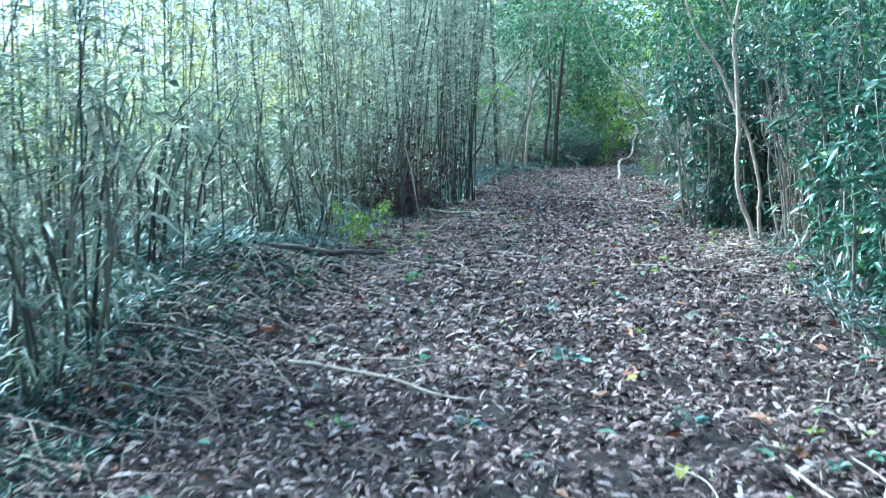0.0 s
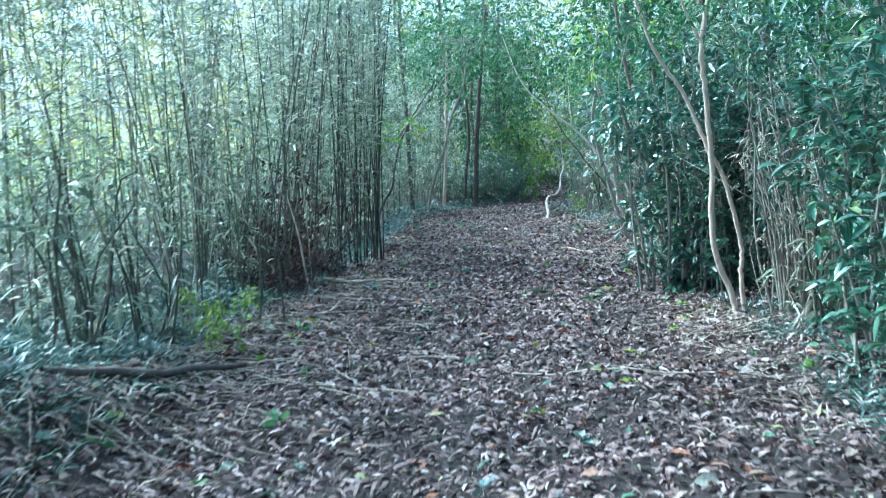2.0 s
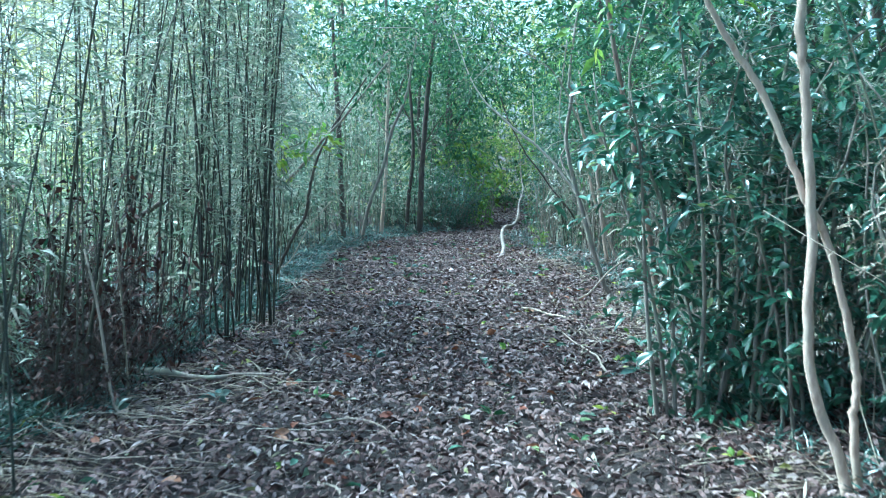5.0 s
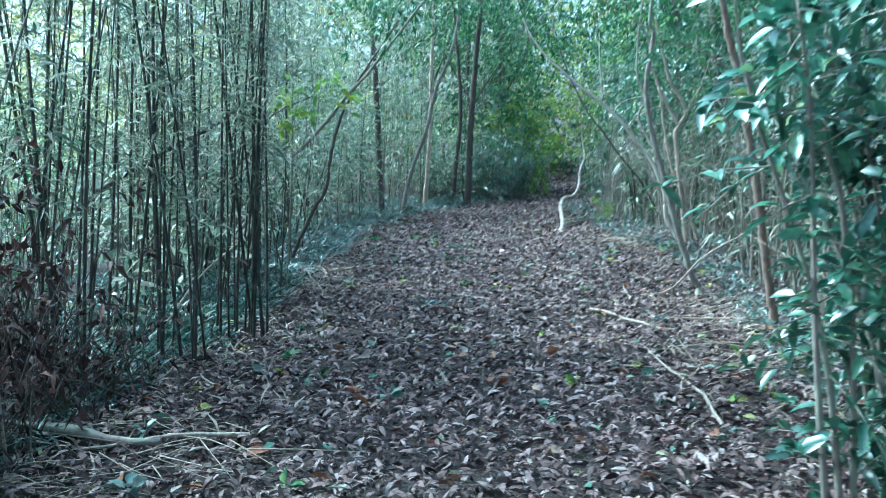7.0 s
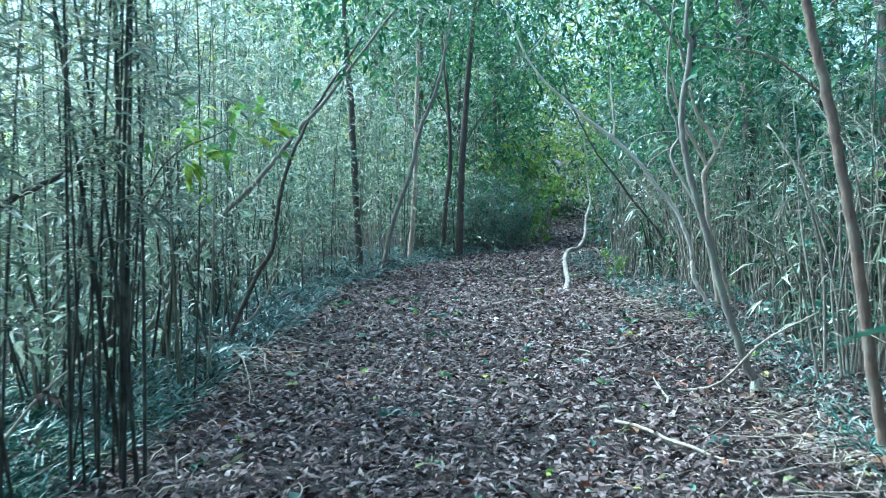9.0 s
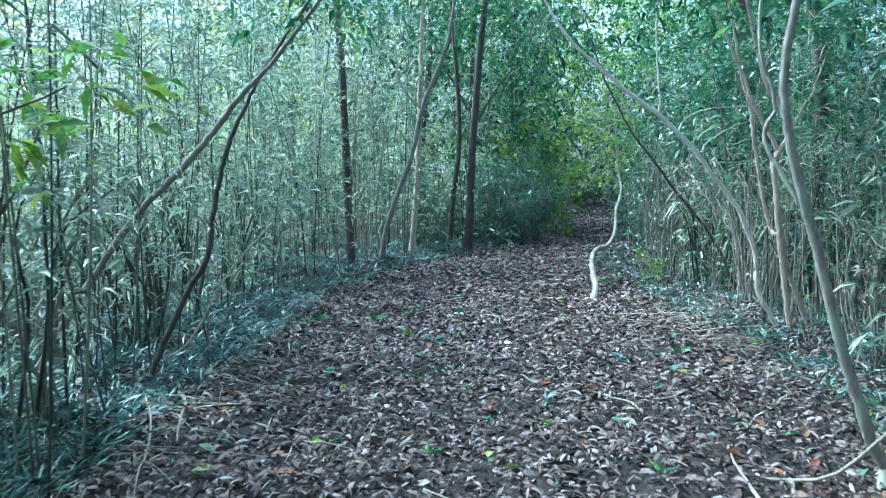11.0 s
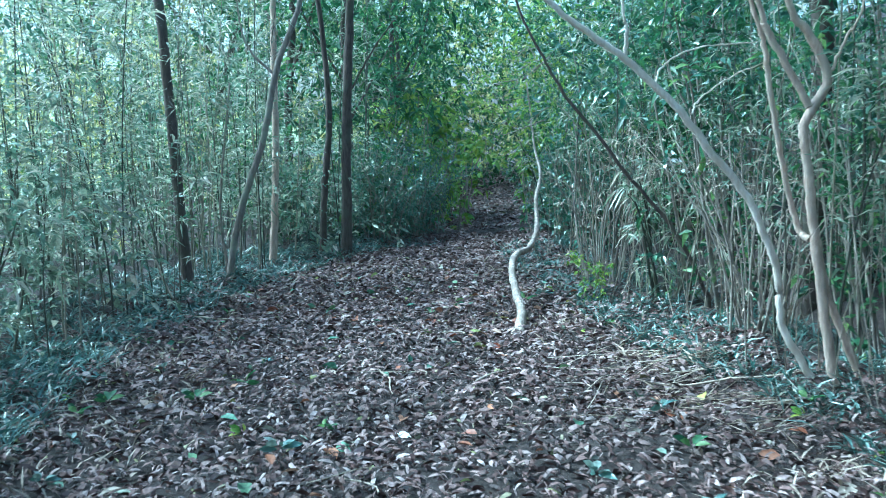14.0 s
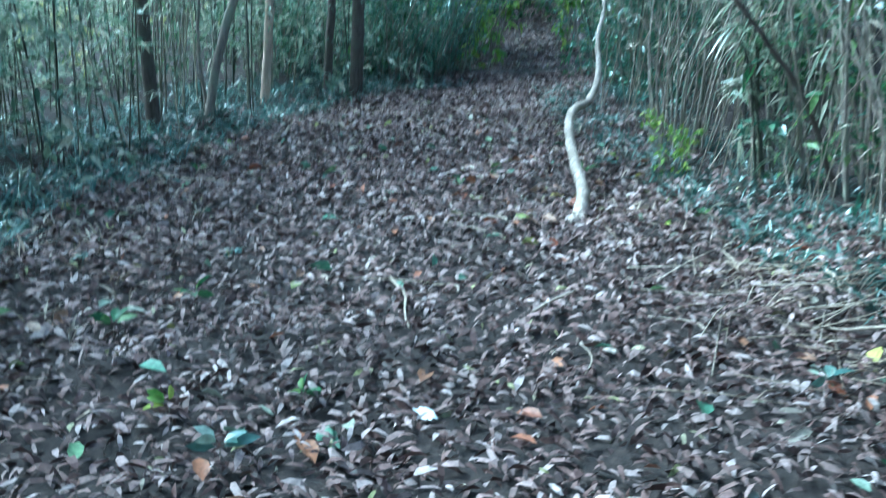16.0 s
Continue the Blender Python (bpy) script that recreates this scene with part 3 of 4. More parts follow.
tree("many-stemmed pale tree at the foot of the bank", PALE_BARK,
     [([(2.68, 23.0, 0.15), (2.61, 23.0, 0.53), (2.55, 23.0, 0.92), (2.51, 23.0, 1.18), (2.47, 23.0, 1.53), (2.45, 23.0, 1.75), (2.57, 23.0, 2.0), (2.46, 23.0, 2.25), (2.34, 23.0, 2.43), (2.1, 23.0, 3.3)], [0.052, 0.046, 0.044, 0.042, 0.022]),
      ([(2.88, 23.05, 0.15), (2.79, 23.05, 0.38), (2.66, 23.05, 0.68), (2.59, 23.03, 0.88), (2.53, 23.0, 1.12)], [0.04, 0.034]),
      ([(2.5, 23.02, 1.1), (2.46, 23.1, 1.16), (2.38, 23.1, 1.47), (2.29, 23.1, 1.91), (2.24, 23.1, 2.23), (2.17, 23.1, 2.44), (2.0, 23.1, 3.2)], [0.032, 0.028, 0.026, 0.015]),
      ([(2.47, 23.0, 1.85), (2.35, 23.0, 2.06), (2.22, 23.0, 2.28), (2.17, 23.0, 2.43), (1.8, 23.0, 3.2)], [0.036, 0.032, 0.016]),
      ([(2.57, 23.0, 2.0), (2.68, 23.0, 2.24), (2.75, 23.0, 2.36), (3.0, 23.0, 3.2)], [0.016, 0.008])],
     [(1.9, 23.0, 3.8, 1.0, 110), (3.0, 23.0, 3.8, 1.0, 110)])
tree("dark thin tree that leans and forks", GREY_BARK,
     [([(2.06, 18.9, 0.25), (1.96, 18.9, 0.44), (1.81, 18.9, 0.87), (1.67, 18.9, 1.34), (1.54, 18.9, 1.77), (1.48, 18.9, 2.12), (1.53, 18.9, 2.63), (1.5, 18.9, 2.92), (1.7, 19.0, 4.6)], [0.052, 0.045, 0.038, 0.032, 0.018]),
      ([(1.6, 19.0, 1.55), (1.45, 19.1, 1.85), (1.5, 19.15, 2.05), (1.42, 19.2, 2.4), (1.5, 19.3, 3.3)], [0.022, 0.012]),
      ([(1.55, 19.2, 2.6), (1.2, 19.1, 3.0), (0.6, 19.0, 3.2), (0.1, 19.0, 3.1)], [0.016, 0.006])],
     [(1.8, 19.2, 4.4, 1.1, 120), (0.5, 19.0, 3.5, 0.7, 60)])
tree("straight brown-barked young tree beside the track", BROWN_BARK,
     [([(2.28, 17.0, 0.25), (2.21, 17.0, 0.57), (2.11, 17.0, 1.16), (2.05, 17.0, 1.49), (1.97, 17.0, 1.85), (1.89, 17.0, 2.2), (1.79, 17.0, 2.58), (1.6, 17.0, 3.6), (1.5, 17.0, 4.8)], [0.056, 0.05, 0.046, 0.03]),
      ([(1.93, 17.1, 2.15), (1.6, 17.0, 2.35), (1.2, 16.9, 2.4)], [0.012, 0.005])],
     [(1.6, 17.1, 4.6, 1.1, 130)])
tree("bleached crooked stem that bends low beside the track", WHITE_BARK,
     [([(1.11, 25.40, 0.12), (1.16, 25.60, 0.26), (1.15, 25.95, 0.39), (1.16, 26.30, 0.51), (1.23, 26.70, 0.60), (1.40, 27.10, 0.62), (1.51, 27.40, 0.72), (1.55, 27.60, 0.84), (1.58, 27.90, 1.05), (1.67, 28.20, 1.27), (1.66, 28.60, 1.59), (1.6, 28.8, 2.3)], [0.075, 0.06, 0.052, 0.05, 0.045, 0.038, 0.03, 0.024, 0.014])],
     [(1.6, 28.4, 2.4, 0.5, 110), (1.75, 28.5, 1.9, 0.35, 40)], BRIGHT_LEAF, 0.05, 8, sprig=0.25)
tree("tall dark-barked tree at the end of the clearing", DARK_BARK,
     [([(-0.52, 30.5, 0.1), (-0.5, 30.5, 0.9), (-0.48, 30.5, 1.83), (-0.38, 30.5, 3.5), (-0.2, 30.5, 5.5)], [0.12, 0.105, 0.09, 0.06]),
      ([(-0.46, 30.5, 2.2), (-0.1, 30.4, 2.8), (0.3, 30.3, 3.3)], [0.025, 0.01])],
     [(-0.2, 30.5, 5.0, 1.5, 220), (0.6, 30.4, 3.7, 0.8, 90)])
tree("thin dark-barked tree standing by a thicker one", DARK_BARK,
     [([(-0.83, 30.5, 0.1), (-0.78, 30.5, 1.0), (-0.7, 30.5, 1.84), (-0.73, 30.5, 2.73), (-0.9, 30.5, 4.5)], [0.075, 0.068, 0.045])],
     [(-0.9, 30.5, 4.3, 0.9, 100)])
tree("pale slim tree in the thicket edge", PALE_BARK,
     [([(-1.36, 29.5, 0.1), (-1.32, 29.5, 0.5), (-1.26, 29.5, 1.55), (-1.25, 29.5, 2.45), (-1.23, 29.5, 3.41), (-1.2, 29.5, 4.6)], [0.085, 0.07, 0.06, 0.04])],
     [(-1.2, 29.5, 4.6, 0.9, 90)])
tree("winding grey tree that forks in the thicket edge", GREY_BARK,
     [([(-1.7, 28.4, 0.1), (-1.66, 28.4, 0.3), (-1.52, 28.4, 0.94), (-1.25, 28.4, 1.71), (-1.1, 28.4, 2.4), (-0.78, 28.4, 3.27), (-0.6, 28.4, 4.4)], [0.07, 0.062, 0.055, 0.035]),
      ([(-1.1, 28.4, 2.35), (-1.4, 28.4, 2.7), (-1.5, 28.4, 3.3)], [0.025, 0.012]),
      ([(-1.68, 28.5, 0.1), (-1.75, 28.5, 1.0), (-1.6, 28.5, 2.3)], [0.03, 0.015])],
     [(-0.7, 28.4, 4.4, 1.0, 100)])
tree("straight brown tree in the bamboo", DARK_BARK,
     [([(-2.0, 27.9, 0.1), (-2.02, 27.9, 0.4), (-2.09, 27.9, 1.59), (-2.16, 27.9, 2.86), (-2.21, 27.9, 3.4), (-2.3, 27.9, 4.8)], [0.1, 0.09, 0.08, 0.05])],
     [(-2.3, 27.9, 4.8, 1.2, 120)])
tree("dark arching stem leaning out of the bamboo", DARK_BARK,
     [([(-2.2, 20.5, 0.2), (-2.05, 20.5, 0.56), (-1.92, 20.5, 0.83), (-1.79, 20.5, 1.06), (-1.76, 20.5, 1.29), (-1.71, 20.5, 1.57), (-1.65, 20.5, 1.79), (-1.56, 20.5, 2.0), (-1.39, 20.5, 2.32), (-1.0, 20.5, 2.9)], [0.036, 0.033, 0.027, 0.015])],
     [(-1.0, 20.4, 3.1, 0.6, 50)])
tree("long slanting stem leaning over the bamboo", GREY_BARK,
     [([(-2.9, 20.3, 0.25), (-2.54, 20.3, 0.84), (-2.19, 20.3, 1.34), (-1.92, 20.3, 1.61), (-1.71, 20.3, 1.85), (-1.51, 20.3, 2.11), (-1.28, 20.3, 2.35), (-0.7, 20.3, 3.1)], [0.042, 0.038, 0.032, 0.02])],
     [(-0.8, 20.0, 3.4, 0.6, 50)])
tree("dark dead branch slanting through the bamboo", DARK_BARK,
     [([(-3.5, 16.6, 0.2), (-3.1, 16.5, 0.95), (-2.61, 16.4, 1.34), (-2.41, 16.4, 1.45), (-2.18, 16.4, 1.59), (-1.92, 16.4, 1.72), (-1.6, 16.4, 1.95)], [0.04, 0.036, 0.03, 0.012])])
tree("thin dark tree leaning out of the bank", DARK_BARK,
     [([(2.7, 25.6, 0.35), (2.4, 25.5, 0.9), (2.0, 25.5, 1.38), (1.77, 25.5, 1.69), (1.51, 25.5, 2.01), (1.33, 25.5, 2.32), (1.15, 25.5, 2.67), (0.9, 25.5, 3.4)], [0.028, 0.024, 0.02, 0.012])],
     [(0.8, 25.5, 3.6, 0.8, 70)])
tree("thin sapling with broad light green leaves in the bamboo", DARK_BARK,
     [([(-2.15, 17.5, 0.2), (-2.05, 17.5, 1.1), (-1.8, 17.5, 1.75), (-1.4, 17.5, 1.98)], [0.016, 0.012, 0.006])],
     [(-1.75, 17.5, 1.9, 0.28, 12), (-1.4, 17.5, 2.0, 0.22, 10)], BRIGHT_LEAF, 0.11, 6, sprig=0.25)

# woodland beyond the clearing and up the bank
WOODS = []
for k in range(3):
    b = k * 0.2
    t = tree("leafy woodland tree behind the track", DARK_BARK,
             [([(0, 0, -0.1), (0.1, 0, 1.5), (0.05 + b, 0.1, 3.2), (0.2, 0, 6.2)], [0.11, 0.09, 0.05]),
              ([(0.1, 0, 1.8), (0.8, 0.3, 2.8), (1.3, 0.5, 3.6)], [0.04, 0.02]), ([(0.08, 0, 2.4), (-0.7, -0.4, 3.4), (-1.2, -0.5, 4.4)], [0.04, 0.02])],
             [(0.2, 0, 6.0, 1.9, 80), (1.3, 0.4, 4.0, 1.4, 75), (-1.2, -0.5, 4.4, 1.4, 75), (0.2, 0.2, 2.4, 1.3, 75)], WOOD_LEAF, 0.21, 5, sprig=0.7)
    tagged(t, group="woodland trees")
    WOODS.append(t)
# the three spots with negative y are unseen trees, added to shade the start
spots = [(4.6, 9.0), (4.4, 13.2), (4.9, 17.6), (4.6, 21.6), (4.3, 25.5), (3.6, 29.5), (6.8, 11), (7.2, 16), (7.0, 21), (6.6, 27), (4.4, 33.5), (6.5, 37), (0.2, 38.5), (-1.8, 36), (-3.6, 38.5),
         (-0.4, 42), (5.6, 47), (5.5, 42.5), (-1.2, 45), (-4.2, 45), (-6.5, 41), (8, 50), (-8, 52), (0, 52), (4, 55), (-4, 56), (4.7, 5.0), (7, 6), (9.5, 33), (9, 44), (2.6, -6.5), (0, -9), (5.5, -2), (-0.7, 34.2), (0.2, 36.3)]
for i, (x, y) in enumerate(spots):
    place(WOODS[i % 3], x, y, 77 * i, R.uniform(0.85, 1.25), i < 3)
# canopy taken to hang over the track, mostly out of view, placed for shade
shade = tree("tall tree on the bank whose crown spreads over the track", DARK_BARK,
             [([(0, 0, -0.1), (0.1, 0, 2.0), (-0.1, 0.1, 4.2), (-0.2, 0, 7.0)], [0.16, 0.13, 0.08]),
              ([(-0.1, 0.1, 4.2), (-1.8, 0, 5.6), (-3.6, 0.2, 6.2), (-5.6, 0, 6.4)], [0.07, 0.03]), ([(0, 0, 3.4), (0.9, 0.5, 4.6), (1.6, 0.8, 5.6)], [0.05, 0.02])],
             [(-5.8, 0, 6.5, 1.4, 55), (-4.0, 0.3, 6.6, 1.7, 75), (-2.0, -0.3, 6.5, 1.7, 75), (0, 0, 6.6, 1.8, 75)], WOOD_LEAF, 0.21, 6, sprig=0.7)
tagged(shade, group="trees over the track")
for i, y in enumerate([2.2, -2.0, 6.0, 9.8, 13.6, 17.4, 21.4, 25.2, 29.0]):
    x = float(right_edge(y)) + 1.5 + 0.3 * math.sin(5 * i)
    place(shade, x, y, 14 * math.sin(3 * i), 1.0, i == 0)
for i, (x, y, s) in enumerate([(-0.1, 32.2, 0.55), (0.35, 33.2, 0.6), (-0.9, 31.8, 0.5), (-1.6, 31.5, 0.6), (-0.3, 34.5, 0.8), (3.6, 36, 0.8), (1.0, 38, 0.8), (4.4, 40, 0.9), (0.6, 41, 0.9), (4.0, 46, 1.0), (2.4, 48, 1.1), (-2.5, 33.5, 0.8), (2.6, 33, 0.7), (-3.5, 35, 0.9), (3.1, 31.5, 0.8)]):
    place(MIXED[i % 4], x, y, 40 * i, s, False)
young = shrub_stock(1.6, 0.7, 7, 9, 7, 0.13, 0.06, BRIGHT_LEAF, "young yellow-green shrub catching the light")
DENSE = shrub_stock(1.5, 0.75, 15, 18, 8, 0.07, 0.024, DARK_LEAF, "dense dark bush beside the end of the clearing", full=False)
for i, (x, y, s) in enumerate([(-0.1, 31.7, 0.9), (0.35, 32.5, 0.85), (-0.55, 32.3, 1.0), (0.1, 33.3, 1.0), (-1.3, 32.0, 0.9), (2.6, 30.6, 0.9), (2.5, 32.5, 1.0)]):
    place(DENSE, x, y, 63 * i, s, i == 0)
SASA = shrub_stock(1.6, 0.6, 10, 6, 5, 0.2, 0.027, BAMBOO_LEAF, "low leafy bamboo with long pale blades", CULM, False, 0.5)
for i, (x, y, s) in enumerate([(-2.45, 4.6, 0.8), (-2.8, 5.6, 1.0), (-3.0, 6.8, 0.9), (-3.1, 8.0, 0.9), (-2.8, 9.4, 0.9), (-2.6, 10.3, 0.8), (-2.7, 13.2, 0.8), (-2.5, 17.4, 0.8), (-2.5, 19.2, 1.0), (-2.7, 18.6, 1.2), (-2.6, 21.5, 0.9), (-2.8, 22.8, 1.1), (-2.7, 24.5, 0.9), (2.5, 10.6, 0.9), (2.9, 17.9, 1.0), (2.9, 20.5, 1.0), (2.5, 26.0, 0.9)]):
    place(SASA, x, y, 63 * i, s, i == 0)
# the far ones stand in for sunlit bushes: sunlight is in their leaf colour
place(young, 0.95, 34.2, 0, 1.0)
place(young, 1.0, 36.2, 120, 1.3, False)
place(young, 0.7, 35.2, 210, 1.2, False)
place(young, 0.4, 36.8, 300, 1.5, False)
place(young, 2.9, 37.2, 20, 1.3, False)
place(DENSE, 0.5, 33.4, 30, 1.0, False)
place(DENSE, -0.4, 33.2, 90, 1.15, False)
place(young, -1.95, 9.8, 30, 0.32, False)
place(young, -2.2, 10.2, 200, 0.28, False)
place(young, 1.9, 26.4, 200, 0.3, False)


def leafy_mass(name, n, places, size, material, label):
    """Sprays of leaves filling a stretch of wood: places(n) gives points."""
    p = places(n)
    g, w = Geo(), Geo()
    sprays(g, p, R.normal(size=(n, 3)) * [1, 1, 0.5] + [0, 0, 0.2], R.uniform(0.3, 0.7, n), 9, size, size * 0.4, None, 0.8, droop=0.3)
    return stuff(name, g, material, label, "foliage")


def clumped(n, x_of, lo, hi, low, tall):
    y = R.uniform(lo, hi, n * 3)
    x = x_of(y, n * 3)
    z = tall * R.random(n * 3) ** 1.3 + low
    keep = np.sin(1.9 * x + 0.7 * y + z) + np.sin(1.3 * y - 1.1 * z) + np.sin(2.3 * z + x) + R.normal(0, 0.6, n * 3) > -0.1
    p = np.stack([x, y, height(x, y) + z], -1)[keep]
    return p[:n]


# the far left and far end masses carry sunlight in their leaf colour
leafy_mass("far_left_foliage", 8500, lambda n: clumped(n, lambda y, k: -8 - 9 * R.random(k), -4, 62, 0.0, 10.5), 0.2, SUNLIT_LEAF, "pale sunlit foliage beyond the bamboo")
leafy_mass("far_wood_foliage", 4200, lambda n: clumped(n, lambda y, k: np.where(R.random(k) < 0.6, left_edge(y) - 0.3 - 9 * R.random(k) ** 1.5, right_edge(y) + 0.3 + 8 * R.random(k) ** 1.5), 31.5, 50, 0.1, 5.0), 0.13, WOOD_LEAF, "dense green leaves of the wood beyond the clearing")
leafy_mass("far_end_foliage", 7000, lambda n: clumped(n, lambda y, k: R.uniform(-12, 14, k), 48, 60, 0.0, 14.0), 0.26, SUNLIT_LEAF, "distant pale green sunlit foliage closing the view")
leafy_mass("track_end_foliage", 1900, lambda n: np.stack([R.uniform(-0.5, 7.5, n), R.uniform(43.5, 46.5, n), R.uniform(0.1, 5.0, n)], -1), 0.15, WOOD_LEAF, "green leaves where the track bends out of sight")
leafy_mass("bank_foliage", 6000, lambda n: clumped(n, lambda y, k: right_edge(y) + 0.5 + 3.5 * R.random(k) ** 1.3, -5, 32, 0.1, 3.0), 0.1, DARK_LEAF, "dark evergreen leaves covering the bank")
leafy_mass("bamboo_understorey", 2000, lambda n: clumped(n, lambda y, k: left_edge(y) - 0.2 - 3.5 * R.random(k), 2.5, 33, 0.0, 1.3), 0.12, BAMBOO_LEAF, "low leafy growth between the bamboo stems")

PALE_LEAF = leaf_material("sapling_leaf", [(0.0, (0.07, 0.13, 0.08)), (0.6, (0.16, 0.24, 0.16)), (1.0, (0.3, 0.38, 0.27))], 0.35, 0.4, 0.7)
leafy_mass("sapling_foliage", 1100, lambda n: clumped(n, lambda y, k: left_edge(y) - 0.15 - 2.2 * R.random(k), 22, 31.5, 0.3, 4.2), 0.075, PALE_LEAF, "small pale leaves of saplings among the thin trunks")
# sunlit look behind the bamboo comes from the yellow leaf colour
leafy_mass("thicket_back_foliage", 2600, lambda n: clumped(n, lambda y, k: left_edge(y) - 3.2 - 3.5 * R.random(k), -3, 36, 0.2, 6.5), 0.13, SUNLIT_LEAF, "yellow-green sunlit leaves behind the bamboo")
leafy_mass("overhanging_foliage", 900, lambda n: clumped(n, lambda y, k: right_edge(y) - 1.0 + 2.4 * R.random(k), 7, 27, 2.5, 1.6), 0.085, WOOD_LEAF, "leafy twigs hanging over the edge of the track")
# sunlight over the bend, painted as bright yellow-green leaf colour
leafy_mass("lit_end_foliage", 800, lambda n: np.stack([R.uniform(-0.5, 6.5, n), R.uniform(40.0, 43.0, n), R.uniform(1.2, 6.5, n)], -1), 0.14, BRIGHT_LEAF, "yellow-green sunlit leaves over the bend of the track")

# ---- dead brush beside the bamboo ----
pile = new("brush_pile")
pile.matrix_basis = Matrix.Translation((-2.3, 13.6, float(height(-2.3, 13.6))))
pile.scale = (0.75, 0.75, 1.3)
leaf = Geo()
for _ in range(120):
    wood = Geo()
    a = R.normal(0, 0.25, 3) * [1, 1.3, 0] + [0, 0, 0.02]
    e = a + R.normal(0, 0.35, 3) * [1, 1.2, 0] + [0, 0, R.uniform(0.2, 0.95)]
    tube(wood, spline([a, (a + e) / 2 + R.normal(0, 0.08, 3), e], 6), [0.006, 0.002], 4)
    part("twig", wood, DARK_BARK, pile)
    sprays(leaf, np.array([(a + e) / 2, e]), R.normal(size=(2, 3)), 0.25, 6, 0.085, 0.03)
part("foliage", leaf, DEAD_LEAF, pile)
tagged(pile, "heap of dead dark brown brushwood against the bamboo", "brushwood", "brushwood heaps")
for x, y, turn, k in [(-2.35, 14.3, 110, 0.8), (-2.25, 12.9, 200, 0.6)]:
    copy_thing(pile, pose(x, y, float(height(x, y)), 0, 0, turn)).scale = (k,) * 3


# ---- fallen branches, canes and small plants on the track ----
def stick(name, a, b, radius, label, material=STICK, bow=0.03):
    (x0, y0), (x1, y1) = a, b
    u = np.linspace(0, 1, 9)
    x, y = x0 + (x1 - x0) * u + bow * np.sin(u * 5), y0 + (y1 - y0) * u + bow * np.sin(u * 3.3)
    z = height(x, y) + radius * 0.9 + 0.04
    base = np.array([x[0], y[0], z[0]])
    g = Geo()
    tube(g, np.stack([x, y, z], -1) - base, [radius, radius * 0.9, radius * 0.5], 7, 0.12 if radius > 0.02 else 0.06)
    ob = new(name, g.mesh(name, material))
    ob.matrix_basis = Matrix.Translation(base)
    return tagged(ob, label, "stick", "fallen sticks")


for a, b in [((0.05, 9.25), (1.96, 9.14)), ((-1.16, 8.9), (-0.41, 8.7)), ((-2.47, 26.81), (-1.03, 26.0)), ((1.72, 23.52), (2.6, 23.25)), ((1.5, 17.3), (2.5, 17.6))]:
    stick("cane", a, b, 0.008, "long pale dry cane lying across the leaf litter", bow=0.005)
for a, b in [((1.47, 13.78), (2.3, 14.5)), ((1.3, 14.26), (1.2, 16.2)), ((0.02, 24.05), (0.15, 23.3)), ((0.91, 17.6), (1.49, 16.68)), ((-1.9, 20.2), (-1.47, 18.99)),
             ((-2.0, 19.9), (-1.33, 17.99)), ((1.29, 18.07), (1.4, 19.2)), ((0.62, 23.41), (0.97, 23.9)), ((1.2, 4.4), (1.35, 3.9)), ((0.9, 4.2), (1.15, 3.4)), ((-1.5, 5.4), (-0.4, 5.0)), ((-1.0, 13.7), (-1.7, 13.5))]:
    stick("stick", a, b, R.uniform(0.006, 0.013), "pale dry stick lying on fallen leaves")
for _ in range(46):
    y = R.uniform(3.5, 27)
    x = R.uniform(float(left_edge(y)) + 0.1, float(right_edge(y)) - 0.1)
    t = R.uniform(0, np.pi)
    n = R.uniform(0.15, 0.5)
    stick("stick", (x, y), (x + n * math.cos(t), y + n * math.sin(t)), R.uniform(0.003, 0.008), "short dry twig lying on fallen leaves")
stick("log", (-2.6, 8.3), (-1.62, 9.3), 0.034, "dark rotting log on the low bank", DARK_BARK, 0.07)
stick("branch", (-2.5, 13.7), (-1.3, 13.5), 0.03, "bent dead branch beside the brushwood", GREY_BARK, 0.06)


def lean_stick(a, b, radius, label):
    base = np.array([a[0], a[1], float(height(a[0], a[1])) - 0.02])
    g = Geo()
    e = np.array(b) - base
    tube(g, spline([(0, 0, 0), e * [0.35, 0.35, 0.15], e * [0.65, 0.65, 0.6] + [0, 0, 0.03], e], 12), [radius, radius * 0.6], 6, 0.05)
    ob = new("branch", g.mesh("branch", STICK))
    ob.matrix_basis = Matrix.Translation(base)
    tagged(ob, label, "branch", "leaning dead branches")


for a, b, r in [((-2.4, 20.9), (-1.5, 21.1, 1.25), 0.012), ((-1.75, 26.8), (-2.4, 27.3, 0.95), 0.014), ((-1.75, 12.6), (-2.1, 12.9, 1.2), 0.012), ((2.15, 10.6), (2.75, 11.2, 1.05), 0.035), ((1.45, 19.0), (2.3, 18.3, 0.85), 0.011), ((-2.35, 15.4), (-1.75, 16.6, 0.9), 0.01)]:
    lean_stick(a, b, r, "dead branch leaning against the undergrowth")


def seedling(material, size, count, label):
    top = new("seedling")
    g, w = Geo(), Geo()
    t = R.uniform(0, 2 * np.pi, count)
    a = np.stack([np.cos(t), np.sin(t), R.uniform(0.2, 0.9, count)], -1)
    o = np.zeros((count, 3)) + [0, 0, size * 0.5] + a * [0.01, 0.01, size * 0.3]
    leaves(g, o, a, size * R.uniform(0.7, 1.2, count), size * 0.42, full=True)
    tube(w, [(0, 0, -0.02), (0, 0, size * 0.5)], [0.003, 0.002], 4)
    part("stem", w, GREY_BARK, top)
    part("foliage", g, material, top)
    return tagged(top, label, "seedling", "seedlings on the track")


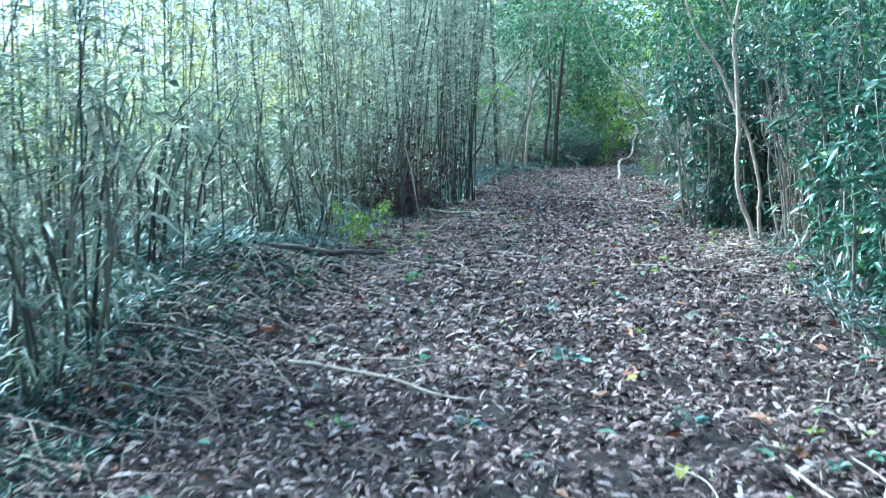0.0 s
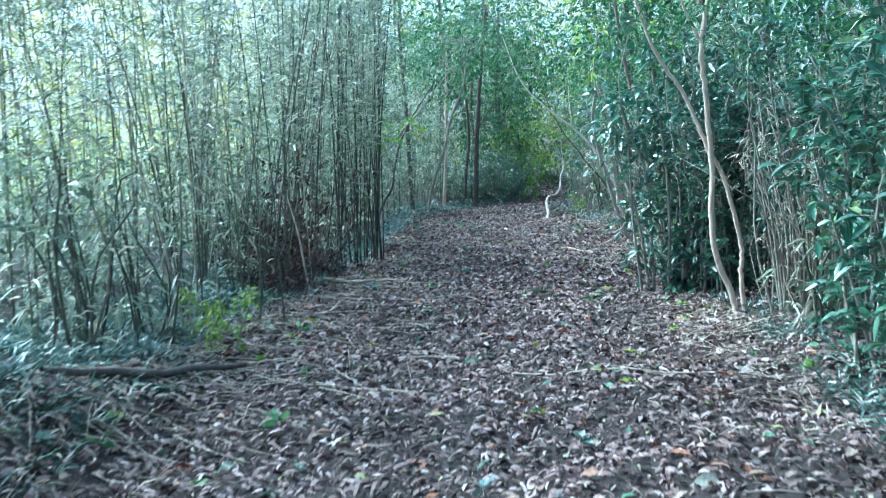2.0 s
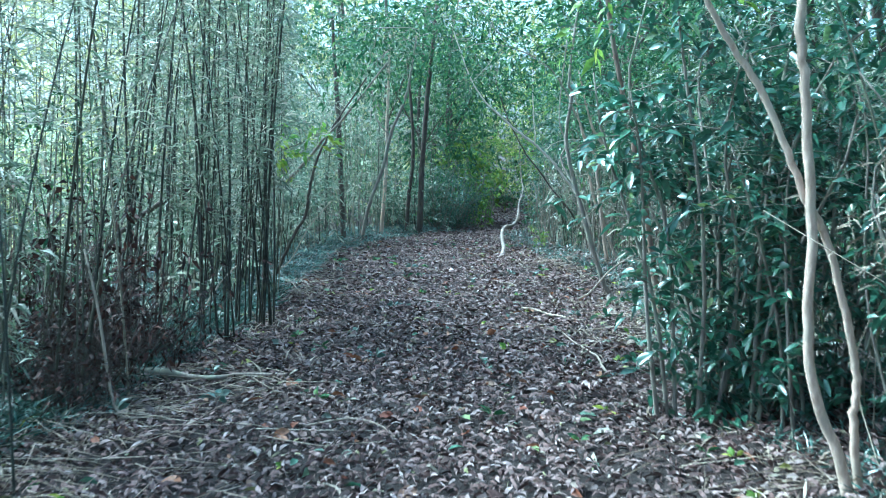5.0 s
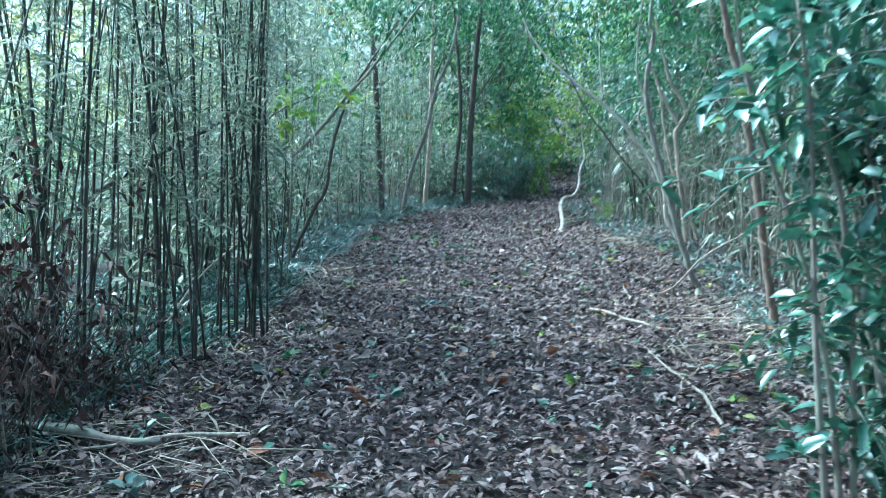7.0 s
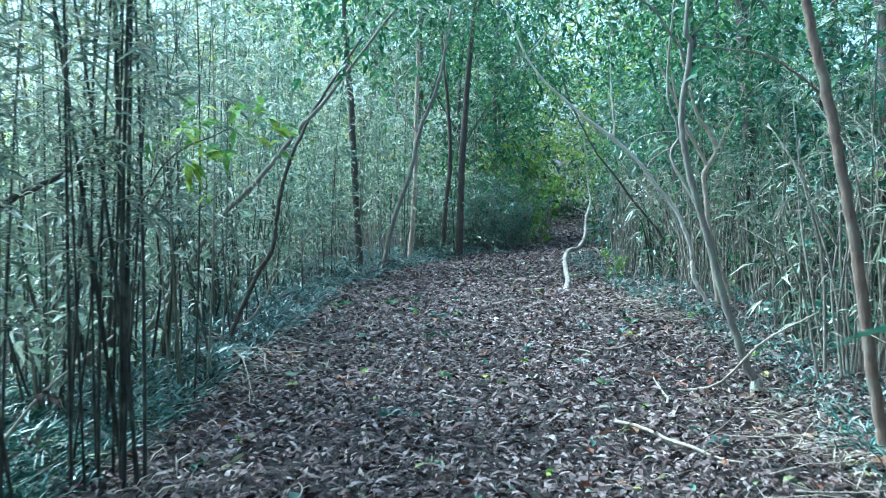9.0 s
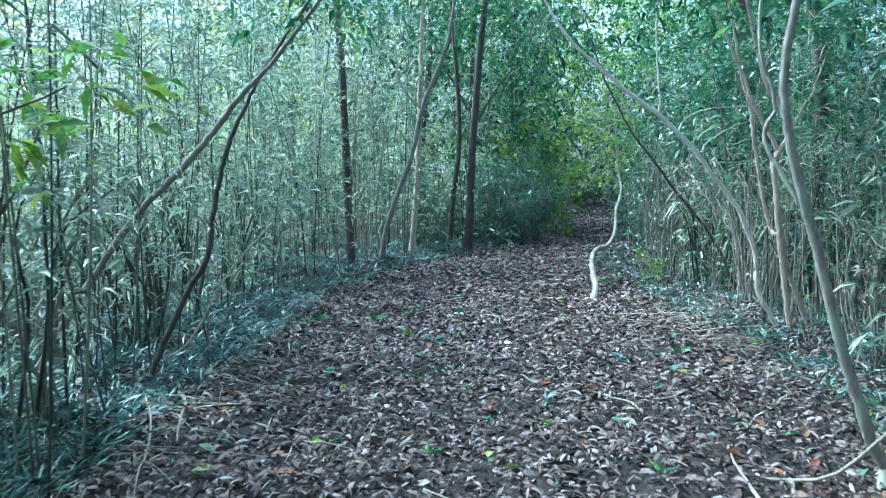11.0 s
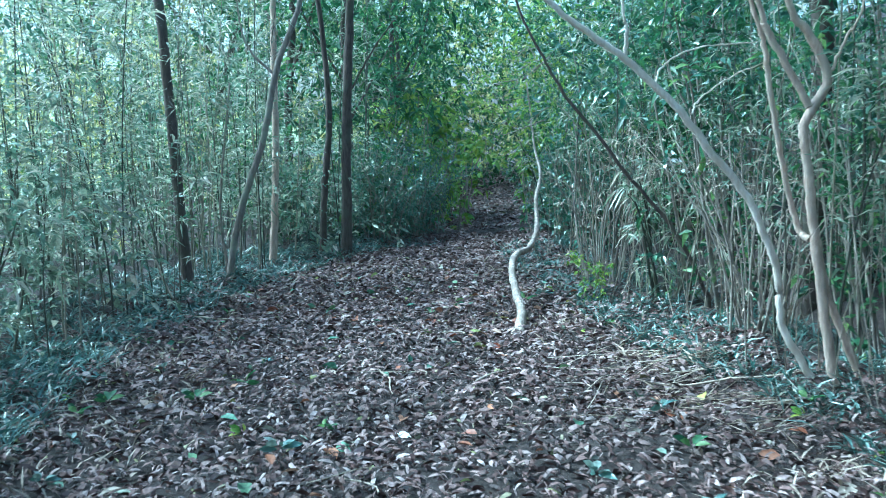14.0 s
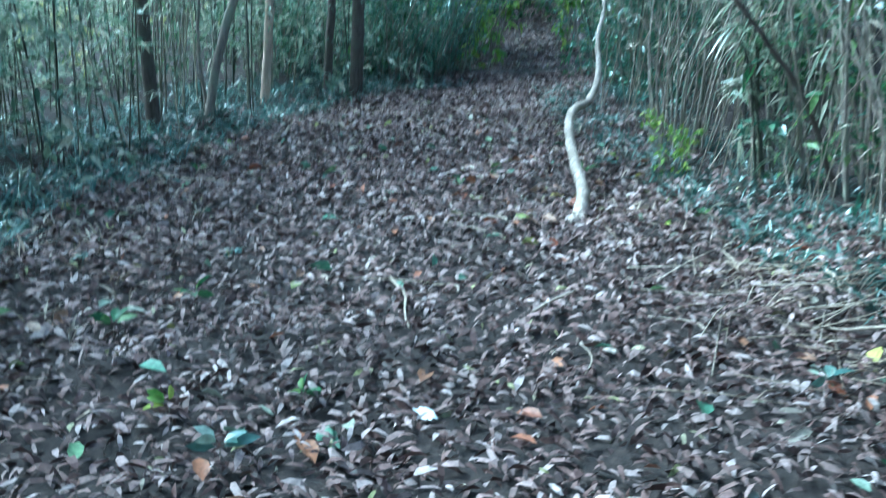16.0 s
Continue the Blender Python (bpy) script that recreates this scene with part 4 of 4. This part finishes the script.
SEED = [seedling(BRIGHT_LEAF, 0.06, 5, "small yellow-green seedling among fallen leaves"), seedling(WOOD_LEAF, 0.08, 6, "small green seedling among fallen leaves"), seedling(GRASS_LEAF, 0.09, 6, "small blue-green seedling among fallen leaves")]
planted = [False] * 3
for _ in range(130):
    y = R.uniform(3.2, 28)
    u = R.random()
    x = float(left_edge(y)) + (float(right_edge(y)) - float(left_edge(y))) * (0.5 + 0.5 * math.copysign(abs(2 * u - 1) ** 0.6, u - 0.5))
    plant(SEED, planted, x, y, R.uniform(0.6, 1.4))
for s, flag in zip(SEED, planted):
    if not flag:
        s.matrix_basis = pose(0.5, 12, float(height(0.5, 12)))

# thin straw and broken stalks strewn over the edges
straw = Geo()
for lo, hi, side, n in [(7.5, 14, -1, 380), (8.5, 12, 1, 90), (15.5, 18.5, 1, 80), (18, 22, -1, 70), (22.3, 24.5, 1, 80), (3, 7.5, -1, 80)]:
    for _ in range(n):
        y = R.uniform(lo, hi)
        x = float(left_edge(y)) + abs(R.normal(0, 0.6)) if side < 0 else float(right_edge(y)) - abs(R.normal(0, 0.45))
        t, ln = R.normal(0.4 * side, 0.6), R.uniform(0.15, 0.7)
        xs, ys = x + np.array([-0.5, 0, 0.5]) * ln * math.cos(t), y + np.array([-0.5, 0, 0.5]) * ln * math.sin(t)
        tube(straw, np.stack([xs, ys, height(xs, ys) + R.uniform(0.035, 0.07, 3)], -1), [0.0038, 0.002], 3)
stuff("strewn_straw", straw, STRAW, "dry straw and broken stalks strewn over the leaves", "straw")

# white blossom on a thin stalk in the bank
spray = new("flower_stalk")
spray.matrix_basis = Matrix.Translation((2.35, 23.6, float(height(2.35, 23.6))))
w, g = Geo(), Geo()
tube(w, spline([(0, 0, -0.03), (-0.05, 0, 0.7), (-0.25, -0.05, 1.2), (-0.5, -0.08, 1.33)], 10), [0.006, 0.002], 4)
t = R.uniform(0, 2 * np.pi, 14)
leaves(g, np.array([[-0.5, -0.08, 1.32]]) + R.normal(0, 0.045, (14, 3)), np.stack([np.cos(t), np.sin(t), R.normal(0, 0.3, 14)], -1), 0.045, 0.03, full=True)
part("stem", w, GREY_BARK, spray)
part("blossom", g, SCRAP, spray, "small white petals")
tagged(spray, "thin stalk with a cluster of small white petals", "flower")

# larger fallen leaves, some still green, yellow or rust red
FRESH_FALLEN = leaf_material("fresh_fallen_leaf", [(0.0, (0.2, 0.06, 0.03)), (0.3, (0.26, 0.12, 0.06)), (0.45, (0.3, 0.2, 0.14)), (0.6, (0.4, 0.34, 0.28)), (0.75, (0.12, 0.19, 0.13)), (0.9, (0.1, 0.2, 0.12)), (1.0, (0.42, 0.38, 0.08))], 0.5, 0.15, 0.4)
n = 1100
y = R.uniform(3, 29, n)
x = R.uniform(left_edge(y) - 0.1, right_edge(y) + 0.1)
t = R.uniform(0, 2 * np.pi, n)
g = Geo()
ln = R.uniform(0.06, 0.13, n)
leaves(g, np.stack([x, y, height(x, y) + 0.035], -1), np.stack([np.cos(t), np.sin(t), R.normal(0.05, 0.2, n)], -1), ln, ln * R.uniform(0.4, 0.65, n), droop=0.15, fold=0.25, full=True)
stuff("large_fallen_leaves", g, FRESH_FALLEN, "larger fallen leaves in rust, yellow, grey and green", "fallen leaves")

# torn white scrap on the leaves
g = Geo()
u, v = np.meshgrid(np.linspace(-1, 1, 7), np.linspace(-1, 1, 5))
p = np.stack([u * 0.06 + 0.01 * np.sin(4 * v), v * 0.035 + 0.008 * np.sin(5 * u), 0.035 + 0.012 * np.sin(3 * u + 2 * v)], -1)
i = (np.arange(4)[:, None] * 7 + np.arange(6)[None]).ravel()
g.add(p, np.concatenate([np.stack([i, i + 1, i + 8], -1), np.stack([i, i + 8, i + 7], -1)]))
scrap = new("scrap", g.mesh("scrap", SCRAP))
scrap.scale = (0.7, 0.7, 0.7)
scrap.location, scrap.rotation_euler = (0.18, 22.55, float(height(0.18, 22.55)) + 0.01), (0.07, 0.1, -0.6)
tagged(scrap, "crumpled white scrap lying on fallen leaves", "litter")
